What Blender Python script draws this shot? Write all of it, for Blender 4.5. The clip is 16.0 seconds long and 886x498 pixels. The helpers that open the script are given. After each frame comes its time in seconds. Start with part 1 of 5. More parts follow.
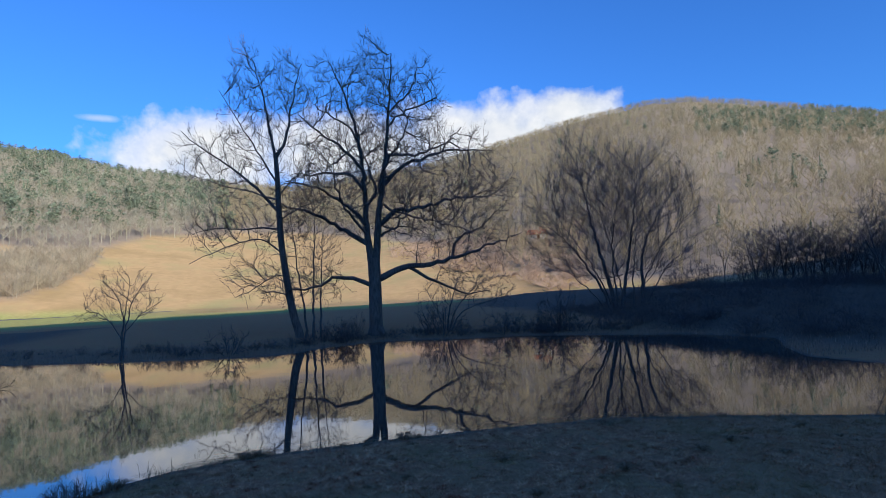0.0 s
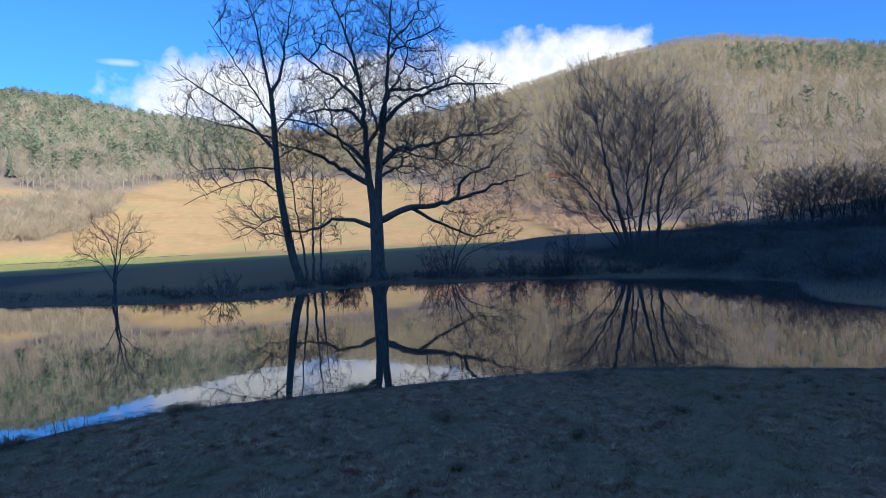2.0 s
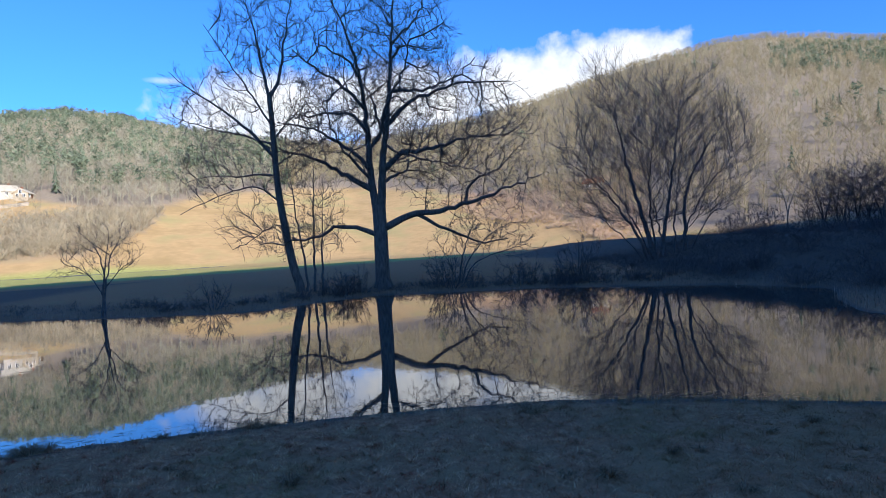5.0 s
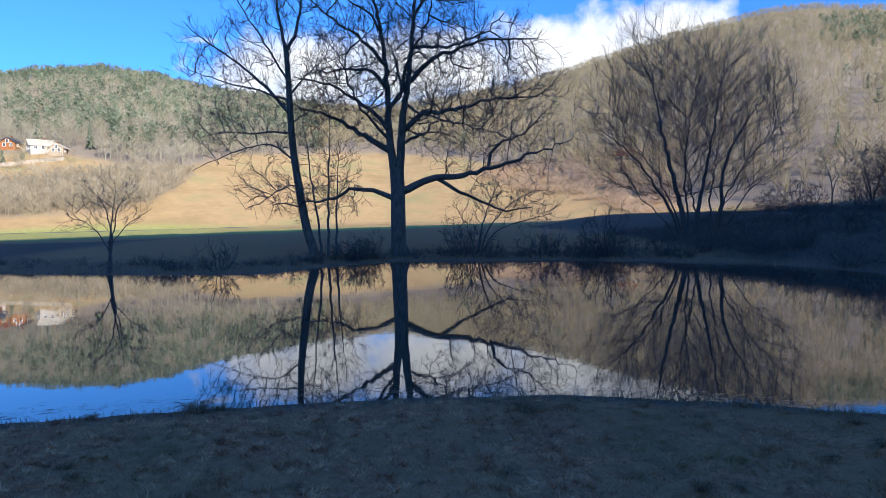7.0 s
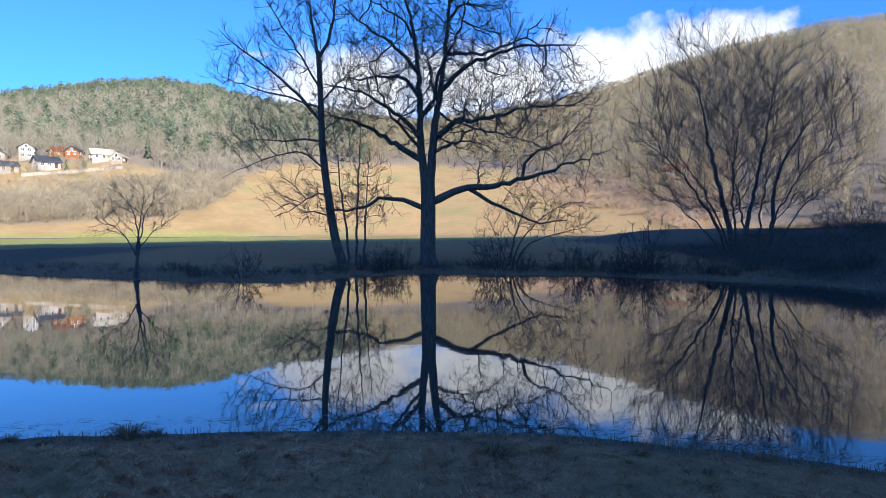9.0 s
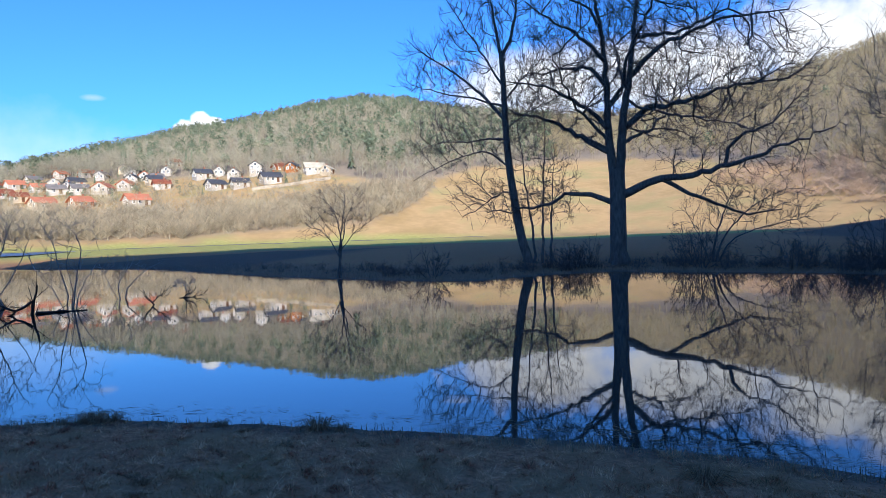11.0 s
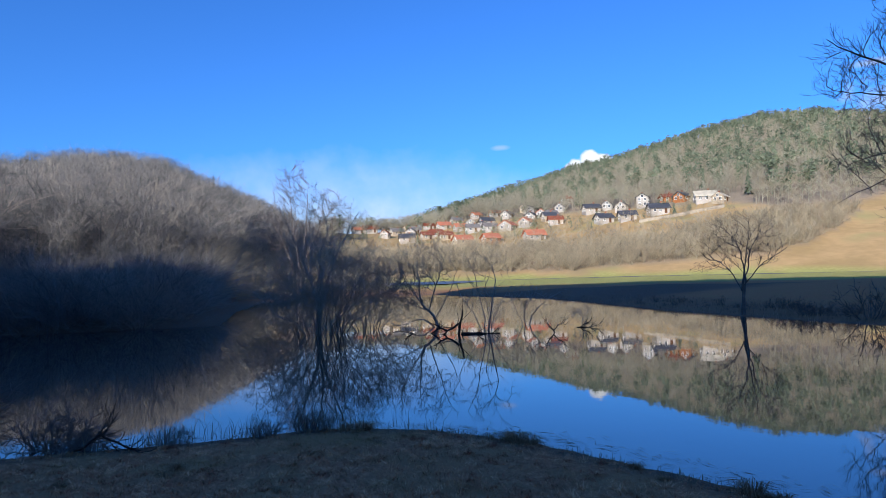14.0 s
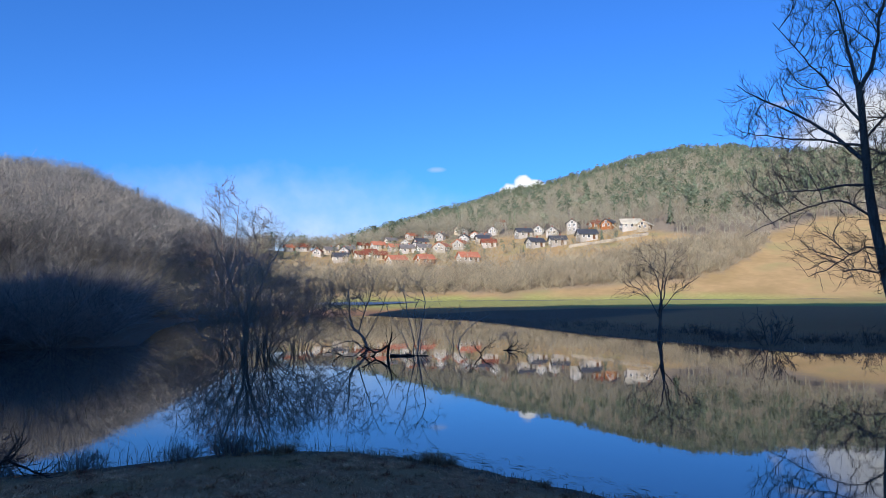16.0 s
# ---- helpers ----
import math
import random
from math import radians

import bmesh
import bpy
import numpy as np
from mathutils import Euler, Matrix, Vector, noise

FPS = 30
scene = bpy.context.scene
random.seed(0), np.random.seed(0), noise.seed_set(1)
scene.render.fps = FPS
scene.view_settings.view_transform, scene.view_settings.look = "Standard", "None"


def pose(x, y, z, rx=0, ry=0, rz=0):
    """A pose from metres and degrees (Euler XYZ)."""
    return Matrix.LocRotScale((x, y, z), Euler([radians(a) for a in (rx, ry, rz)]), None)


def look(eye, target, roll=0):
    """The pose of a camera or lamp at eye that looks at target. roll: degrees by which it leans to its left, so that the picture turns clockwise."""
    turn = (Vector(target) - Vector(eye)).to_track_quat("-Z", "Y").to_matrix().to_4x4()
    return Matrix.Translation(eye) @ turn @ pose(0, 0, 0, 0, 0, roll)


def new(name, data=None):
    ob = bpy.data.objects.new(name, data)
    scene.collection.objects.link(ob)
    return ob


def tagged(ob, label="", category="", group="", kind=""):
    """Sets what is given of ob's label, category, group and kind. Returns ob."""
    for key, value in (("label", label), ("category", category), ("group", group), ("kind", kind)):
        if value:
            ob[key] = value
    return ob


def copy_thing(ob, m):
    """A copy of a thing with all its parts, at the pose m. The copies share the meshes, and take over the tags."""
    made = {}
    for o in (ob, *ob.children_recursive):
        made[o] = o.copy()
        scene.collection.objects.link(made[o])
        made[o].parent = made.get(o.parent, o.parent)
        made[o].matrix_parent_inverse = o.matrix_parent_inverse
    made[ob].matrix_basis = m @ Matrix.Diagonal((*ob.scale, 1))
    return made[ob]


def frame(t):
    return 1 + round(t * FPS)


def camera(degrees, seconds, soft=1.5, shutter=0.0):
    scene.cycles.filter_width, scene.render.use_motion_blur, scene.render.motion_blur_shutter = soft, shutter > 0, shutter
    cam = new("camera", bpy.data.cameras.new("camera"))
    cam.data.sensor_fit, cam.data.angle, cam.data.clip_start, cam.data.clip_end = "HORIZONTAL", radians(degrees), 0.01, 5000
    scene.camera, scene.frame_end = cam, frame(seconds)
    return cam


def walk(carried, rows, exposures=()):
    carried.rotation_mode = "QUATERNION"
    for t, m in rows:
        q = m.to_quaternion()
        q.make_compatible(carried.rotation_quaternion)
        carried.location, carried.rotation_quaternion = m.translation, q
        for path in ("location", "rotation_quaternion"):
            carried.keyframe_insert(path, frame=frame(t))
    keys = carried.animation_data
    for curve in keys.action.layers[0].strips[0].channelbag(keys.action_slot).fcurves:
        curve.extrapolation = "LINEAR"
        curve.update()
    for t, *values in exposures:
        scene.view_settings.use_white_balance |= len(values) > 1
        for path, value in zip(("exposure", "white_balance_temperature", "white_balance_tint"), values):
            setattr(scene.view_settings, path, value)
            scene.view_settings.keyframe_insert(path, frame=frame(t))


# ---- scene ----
# ---------------------------------------------------------------- camera
# seconds, eye x y z, heading to the left, tilt up, lean to the left
PATH = [
    (0.0, -4.63, -5.03, 3.13, -11.67, 3.88, -2.64),
    (0.5, -4.22, -4.71, 3.06, -9.96, 0.42, -2.73),
    (1.0, -3.83, -4.34, 3.00, -7.82, -0.09, -2.81),
    (1.5, -3.45, -3.96, 2.94, -7.85, -0.37, -3.00),
    (2.0, -3.06, -3.58, 2.89, -9.35, -1.13, -2.62),
    (2.5, -2.63, -3.22, 2.84, -15.39, -0.46, -3.82),
    (3.0, -2.18, -2.90, 2.80, -15.73, -1.17, -2.26),
    (3.5, -1.74, -2.60, 2.76, -16.23, 0.94, -4.28),
    (4.0, -1.33, -2.33, 2.73, -13.29, 0.05, -3.99),
    (4.5, -0.98, -2.04, 2.71, -8.45, 0.07, -3.80),
    (6.8, -0.11, -0.14, 2.56, -2.92, -2.78, -2.41),
    (7.0, -0.00, 0.00, 2.55, -3.18, -2.97, -1.37),
    (7.5, 0.27, 0.35, 2.53, -3.31, -2.16, -2.28),
    (8.0, 0.53, 0.68, 2.51, 0.93, -0.92, -0.62),
    (8.2, 0.63, 0.81, 2.49, 0.80, -1.07, -0.21),
    (10.3, 1.25, 1.49, 2.42, 4.82, -2.42, -2.37),
    (10.5, 1.18, 1.56, 2.41, 9.20, -2.31, -2.45),
    (11.0, 0.97, 1.74, 2.36, 18.30, -1.49, -1.92),
    (11.5, 0.76, 1.85, 2.32, 25.04, -0.79, -1.67),
    (12.0, 0.62, 1.92, 2.30, 31.37, -0.04, -1.82),
    (12.5, 0.54, 1.94, 2.29, 36.50, 0.47, -1.63),
    (13.0, 0.49, 1.93, 2.30, 41.36, 0.72, -1.56),
    (13.5, 0.45, 1.91, 2.33, 47.29, 2.10, -1.81),
    (14.0, 0.42, 1.90, 2.36, 52.88, 2.57, -1.53),
    (14.5, 0.44, 1.85, 2.38, 57.04, 3.20, -0.98),
    (15.0, 0.54, 1.79, 2.39, 57.78, 3.53, -1.07),
    (15.5, 0.68, 1.77, 2.41, 53.71, 3.84, -1.08),
    (16.0, 0.81, 1.76, 2.44, 46.76, 4.36, -0.49),
]


def eye_pose(x, y, z, heading, tilt, lean):
    a, b = radians(heading), radians(tilt)
    way = Vector((-math.sin(a) * math.cos(b), math.cos(a) * math.cos(b), math.sin(b)))
    return look((x, y, z), Vector((x, y, z)) + way * 10, lean)


cam = camera(71.25, 16.0, soft=0.75)
walk(cam, [(t, eye_pose(*r)) for t, *r in PATH], [(0.0, 0.76), (1.5, 0.95), (3.5, 1.12), (7.0, 1.13), (7.6, 1.19), (10.5, 1.13), (12.5, 0.80), (14.5, 0.70), (16.0, 0.65)])

# ---------------------------------------------------------------- sky and sun
SUN_UP, SUN_AZ = 17.0, 150.0
world = bpy.data.worlds.new("sky")
scene.world = world
world.use_nodes = True
wn, wl = world.node_tree.nodes, world.node_tree.links
sky = wn.new("ShaderNodeTexSky")
sky.sky_type, sky.sun_disc = "NISHITA", False
sky.sun_elevation, sky.sun_rotation = radians(SUN_UP), radians(SUN_AZ)
sky.air_density, sky.dust_density, sky.ozone_density = 1.0, 0.9, 2.5
tint = wn.new("ShaderNodeMix")
tint.data_type, tint.blend_type = "RGBA", "MULTIPLY"
tint.inputs[0].default_value, tint.inputs[7].default_value = 1.0, (0.305, 0.785, 1.60, 1)
wl.new(sky.outputs[0], tint.inputs[6])
wl.new(tint.outputs[2], wn["Background"].inputs[0])
wn["Background"].inputs[1].default_value = 0.09

sun = new("sun", bpy.data.lights.new("sun", "SUN"))
sun.data.energy, sun.data.angle, sun.data.color = 5.0, radians(0.5), (1.0, 0.925, 0.855)
sun.matrix_world = look((100 * math.sin(radians(SUN_AZ)), 100 * math.cos(radians(SUN_AZ)), 100 * math.tan(radians(SUN_UP))), (0, 0, 0))


# ---------------------------------------------------------------- materials
class Mat:
    """A node material under way."""

    def __init__(self, name, rough=0.8, spec=0.3):
        self.m = bpy.data.materials.new(name)
        self.m.use_nodes = True
        self.n, self.l = self.m.node_tree.nodes, self.m.node_tree.links
        self.b = self.n["Principled BSDF"]
        self.b.inputs["Roughness"].default_value = rough
        self.b.inputs["Specular IOR Level"].default_value = spec
        self.co = self.n.new("ShaderNodeTexCoord").outputs["Object"]

    def noise(self, scale, detail=4.0, stretch=None):
        t = self.n.new("ShaderNodeTexNoise")
        t.inputs["Scale"].default_value, t.inputs["Detail"].default_value = scale, detail
        src = self.co
        if stretch:
            mp = self.n.new("ShaderNodeMapping")
            mp.inputs["Scale"].default_value = stretch
            self.l.new(src, mp.inputs["Vector"])
            src = mp.outputs[0]
        self.l.new(src, t.inputs["Vector"])
        return t.outputs["Fac"]

    def ramp(self, fac, *stops):
        r = self.n.new("ShaderNodeValToRGB")
        while len(r.color_ramp.elements) < len(stops):
            r.color_ramp.elements.new(0.5)
        for e, (p, c) in zip(r.color_ramp.elements, stops):
            e.position, e.color = p, (*c, 1)
        self.l.new(fac, r.inputs[0])
        return r.outputs[0]

    def mix(self, fac, a, b, how="MIX"):
        x = self.n.new("ShaderNodeMix")
        x.data_type, x.blend_type = "RGBA", how
        for src, k in ((fac, 0), (a, 6), (b, 7)):
            if isinstance(src, (int, float)):
                x.inputs[k].default_value = src
            elif isinstance(src, tuple):
                x.inputs[k].default_value = (*src, 1)
            else:
                self.l.new(src, x.inputs[k])
        return x.outputs[2]

    def attr(self, name):
        a = self.n.new("ShaderNodeAttribute")
        a.attribute_name = name
        return a.outputs["Fac"]

    def island(self):
        return self.n.new("ShaderNodeNewGeometry").outputs["Random Per Island"]

    def each(self):
        return self.n.new("ShaderNodeObjectInfo").outputs["Random"]

    def bump(self, fac, strength, distance):
        b = self.n.new("ShaderNodeBump")
        b.inputs["Strength"].default_value, b.inputs["Distance"].default_value = strength, distance
        self.l.new(fac, b.inputs["Height"])
        self.l.new(b.outputs[0], self.b.inputs["Normal"])

    def done(self, colour):
        if isinstance(colour, tuple):
            self.b.inputs["Base Color"].default_value = (*colour, 1)
        else:
            self.l.new(colour, self.b.inputs["Base Color"])
        return self.m


def two_tone(name, dark, light, scale, rough=0.85, bump=0.3, dist=0.02, stretch=None, vary=0.0):
    k = Mat(name, rough)
    fine = k.noise(scale, 6, stretch)
    wide = k.noise(scale * 0.13, 3)
    c = k.ramp(fine, (0.3, dark), (0.7, light))
    c = k.mix(0.6, c, k.ramp(wide, (0.35, tuple(v * 0.7 for v in light)), (0.65, tuple(min(1, v * 1.1) for v in light))), "OVERLAY")
    if vary:
        c = k.mix(vary, c, k.ramp(k.each(), (0.0, (0.25, 0.25, 0.25)), (1.0, (0.8, 0.78, 0.75))), "OVERLAY")
    k.bump(fine, bump, dist)
    return k.done(c)


def tree_tone(name, *stops):
    """Far trees: one tone for each tree, a little uneven within it."""
    k = Mat(name, 0.9, 0.1)
    wide = k.noise(0.02, 3)
    c = k.ramp(k.attr("tone"), *stops)
    c = k.mix(0.2, c, k.ramp(k.island(), (0.0, (0.3, 0.3, 0.3)), (1.0, (0.7, 0.7, 0.7))), "OVERLAY")
    leaf, both = k.n.new("ShaderNodeBsdfTranslucent"), k.n.new("ShaderNodeMixShader")
    both.inputs[0].default_value = 0.22
    k.l.new(k.b.outputs[0], both.inputs[1])
    k.l.new(leaf.outputs[0], both.inputs[2])
    k.l.new(both.outputs[0], k.n["Material Output"].inputs[0])
    c = k.mix(0.5, c, k.ramp(wide, (0.35, (0.36, 0.36, 0.36)), (0.65, (0.62, 0.60, 0.57))), "OVERLAY")
    k.l.new(c, leaf.inputs[0])
    return k.done(c)


M_BARK = two_tone("oak_bark", (0.14, 0.118, 0.105), (0.27, 0.232, 0.205), 9, 0.9, 0.8, 0.03, (1, 1, 0.25))
M_TWIG = two_tone("twig_bark", (0.135, 0.118, 0.112), (0.255, 0.222, 0.205), 6, 0.9, 0.3, 0.01)
M_PALE_TWIG = two_tone("pale_twig_bark", (0.22, 0.19, 0.15), (0.40, 0.35, 0.285), 5, 0.9, 0.3, 0.01)
M_WILLOW = two_tone("willow_bark", (0.24, 0.215, 0.19), (0.44, 0.40, 0.36), 6, 0.9, 0.3, 0.01)
M_DEADWOOD = two_tone("wet_dead_wood", (0.02, 0.018, 0.015), (0.06, 0.05, 0.042), 12, 0.6, 0.6, 0.02)
M_BARE = tree_tone("bare_woodland", (0.0, (0.245, 0.208, 0.132)), (0.5, (0.293, 0.252, 0.161)), (0.8, (0.336, 0.292, 0.185)), (1.0, (0.304, 0.236, 0.140)))
M_HILL = tree_tone("hill_woodland", (0.0, (0.245, 0.227, 0.174)), (0.5, (0.306, 0.284, 0.212)), (0.8, (0.343, 0.322, 0.239)), (1.0, (0.294, 0.253, 0.179)))
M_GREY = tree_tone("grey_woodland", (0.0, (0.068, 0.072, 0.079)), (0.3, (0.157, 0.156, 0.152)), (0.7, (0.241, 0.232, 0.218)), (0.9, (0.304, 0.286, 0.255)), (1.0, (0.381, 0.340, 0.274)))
# darker than the other twigs: shade of the bank put into the colour
M_DARK = tree_tone("shade_toned_tangle", (0.0, (0.085, 0.072, 0.07)), (0.6, (0.125, 0.108, 0.102)), (1.0, (0.18, 0.155, 0.14)))
M_PINE = tree_tone("pine_needles", (0.0, (0.111, 0.139, 0.094)), (0.5, (0.146, 0.178, 0.117)), (1.0, (0.193, 0.225, 0.150)))
M_RUSSET = tree_tone("russet_scrub_twigs", (0.0, (0.374, 0.275, 0.198)), (0.6, (0.473, 0.352, 0.259)), (1.0, (0.418, 0.314, 0.220)))
M_SHRUB = tree_tone("beige_scrub", (0.0, (0.201, 0.175, 0.127)), (0.4, (0.307, 0.269, 0.195)), (0.8, (0.413, 0.360, 0.254)), (1.0, (0.319, 0.254, 0.177)))


def ground_material():
    k = Mat("ground", 1.0, 0.02)
    fine, mid, wide = k.noise(16, 10), k.noise(1.1, 6), k.noise(0.05, 5)
    tuft = k.ramp(fine, (0.3, (0.25, 0.124, 0.066)), (0.7, (0.56, 0.265, 0.14)))
    dry = k.mix(k.ramp(mid, (0.35, (0, 0, 0)), (0.65, (1, 1, 1))), tuft, (0.38, 0.21, 0.105))
    green = k.ramp(mid, (0.3, (0.31, 0.305, 0.095)), (0.7, (0.43, 0.405, 0.145)))
    gold = k.ramp(wide, (0.32, (0.36, 0.25, 0.115)), (0.5, (0.46, 0.31, 0.15)), (0.68, (0.34, 0.29, 0.13)))
    gold = k.mix(k.ramp(k.noise(0.4, 6), (0.3, (0.35,) * 3), (0.7, (0.0,) * 3)), gold, (0.27, 0.19, 0.10))
    litter = k.ramp(mid, (0.3, (0.21, 0.172, 0.13)), (0.7, (0.285, 0.235, 0.178)))
    dark_soil = k.ramp(fine, (0.3, (0.09, 0.072, 0.058)), (0.7, (0.17, 0.138, 0.11)))
    c = k.mix(k.attr("green"), dry, green)
    c = k.mix(k.attr("gold"), c, gold)
    c = k.mix(k.attr("litter"), c, litter)
    c = k.mix(k.attr("dark_soil"), c, dark_soil)
    k.bump(fine, 0.9, 0.06)
    return k.done(c)


def water_material():
    k = Mat("pond_water", 0.024, 0.5)
    k.b.inputs["IOR"].default_value = 1.6
    k.bump(k.noise(1.6, 4, (0.7, 1.0, 1)), 0.075, 0.012)
    gloss, both = k.n.new("ShaderNodeBsdfGlossy"), k.n.new("ShaderNodeMixShader")
    gloss.inputs["Roughness"].default_value, both.inputs[0].default_value = 0.024, 0.09
    k.l.new(k.b.inputs["Normal"].links[0].from_socket, gloss.inputs["Normal"])
    k.l.new(k.b.outputs[0], both.inputs[1])
    k.l.new(gloss.outputs[0], both.inputs[2])
    k.l.new(both.outputs[0], k.n["Material Output"].inputs[0])
    return k.done(k.ramp(k.noise(0.2, 2), (0.3, (0.030, 0.036, 0.032)), (0.7, (0.042, 0.046, 0.038))))


M_GROUND, M_WATER = ground_material(), water_material()
k = Mat("rippled_flood_water", 0.32, 0.5)
k.bump(k.noise(3.0, 3), 0.3, 0.05)
M_RIPPLE = k.done(k.ramp(k.noise(0.1, 2), (0.3, (0.03, 0.036, 0.034)), (0.7, (0.05, 0.052, 0.045))))


# ---------------------------------------------------------------- helpers for meshes
def thing(name, label, category, group="", kind="", at=(0, 0, 0)):
    ob = new(name)
    ob.location = at
    return tagged(ob, label, category, group, kind)


def mesh_from(name, verts, faces, material, smooth=False):
    me = bpy.data.meshes.new(name)
    verts, faces = np.asarray(verts, "f4"), np.asarray(faces, "i4")
    k = faces.shape[1]
    me.vertices.add(len(verts))
    me.vertices.foreach_set("co", verts.ravel())
    me.loops.add(faces.size)
    me.loops.foreach_set("vertex_index", faces.ravel())
    me.polygons.add(len(faces))
    me.polygons.foreach_set("loop_start", np.arange(0, faces.size, k, dtype="i4"))
    me.polygons.foreach_set("use_smooth", np.full(len(faces), smooth))
    me.materials.append(material)
    me.update(calc_edges=True)
    me.validate()
    return me


def part(name, bm, material, parent, label=""):
    if isinstance(bm, bpy.types.Mesh):
        me = bm
    else:
        me = bpy.data.meshes.new(name)
        bm.to_mesh(me)
        bm.free()
        me.materials.append(material)
    ob = new(name, me)
    ob.parent = parent
    return tagged(ob, label)


# ---------------------------------------------------------------- ground
SHORE = [(-11.5, -8), (-10.6, 0), (-10.2, 2.2), (-9.2, 4.4), (-8.6, 6.4), (-7.4, 7.5), (-5.9, 8.1), (-3, 8.45), (0, 8.6), (2.1, 8.45),
         (4, 7.9), (5.8, 7.1), (8.4, 6.1), (12, 6.6), (16, 8.0), (14.2, 11.6), (13.6, 15.5), (15.5, 19), (18.3, 22.5), (16.4, 27.5), (12.5, 30.5),
         (8.7, 33.2), (3, 34.6), (-0.8, 36.0), (-4, 33.8), (-6.5, 30.6), (-9, 30.2), (-15.4, 32.3), (-22, 35), (-34, 42), (-45, 47), (-72, 52),
         (-82, 44), (-68, 28), (-48, 18), (-34, 12.5), (-36, 6), (-38.5, 0), (-40, -8)]


def shore_distance(x, y):
    """Distance to the pond's edge, negative in the water."""
    p = np.array(SHORE, float)
    q = np.roll(p, -1, 0)
    best, inside = np.full(x.shape, 1e9), np.zeros(x.shape, bool)
    for (ax, ay), (bx, by) in zip(p, q):
        ux, uy = bx - ax, by - ay
        t = np.clip(((x - ax) * ux + (y - ay) * uy) / (ux * ux + uy * uy), 0, 1)
        best = np.minimum(best, np.hypot(x - ax - t * ux, y - ay - t * uy))
        cross = (ay > y) != (by > y)
        inside ^= cross & (x < ux * (y - ay) / (uy if uy else 1e-9) + ax)
    return np.where(inside, -best, best)


def smooth(a, b, v):
    t = np.clip((v - a) / (b - a), 0, 1)
    return t * t * (3 - 2 * t)


def wave(x, y, size):
    """Gentle unevenness of about one unit, of that size."""
    k = 6.283 / size
    return (np.sin(k * x + 1.3 * np.sin(0.7 * k * y)) + np.sin(0.9 * k * y + 1.1 * np.sin(0.8 * k * x) + 2) + 0.6 * np.sin(1.9 * k * (x - y) + 1)
            + 0.5 * np.sin(2.3 * k * (x + 0.6 * y) + 4)) / 3.1


CREST_AZ = [-105, -98, -93.6, -90, -86, -82, -77.2, -74.8, -72.4, -69, -65, -61, -57, -53, -51, -46, -40.6, -36, -30, -25,
            -20, -16, -12, -7, -2, 5, 11, 16, 23.5, 27, 31, 34, 38, 42, 46.5, 49.5, 60, 75, 100]
CREST_UP = [4, 6, 7.7, 9.1, 9.9, 10.7, 10.6, 9.6, 8.5, 7.3, 5.5, 5.3, 5.4, 6.1, 6.7, 8.2, 9.6, 10.5, 11.85, 12.6,
            12.1, 11.4, 11, 10.4, 10.2, 11, 11.9, 13, 14.6, 15, 15.4, 15.2, 14.4, 13.4, 12.2, 11.2, 9, 5, 3]
FAR_AZ = [-105, -72, -66, -61, -53, -46, -40, -25, -12, -2, 11, 25, 35, 50, 75]
CREST_R = [290, 300, 340, 420, 480, 600, 680, 760, 760, 900, 1050, 1200, 1250, 1150, 900]
FOOT_R = [50, 60, 110, 190, 200, 200, 195, 190, 195, 200, 190, 170, 160, 150, 120]
# the wooded ridge to the south that keeps the pond in shade: across the sun's way, and how far its shadow reaches
SHADE_C, SHADE_S = [-250, -100, -65, -45, -36, -28, -16, 3, 47, 88, 118, 140, 170, 260], [48, 42, 40, 45, 60, 83, 85, 96, 100, 105, 104, 84, 66, 60]


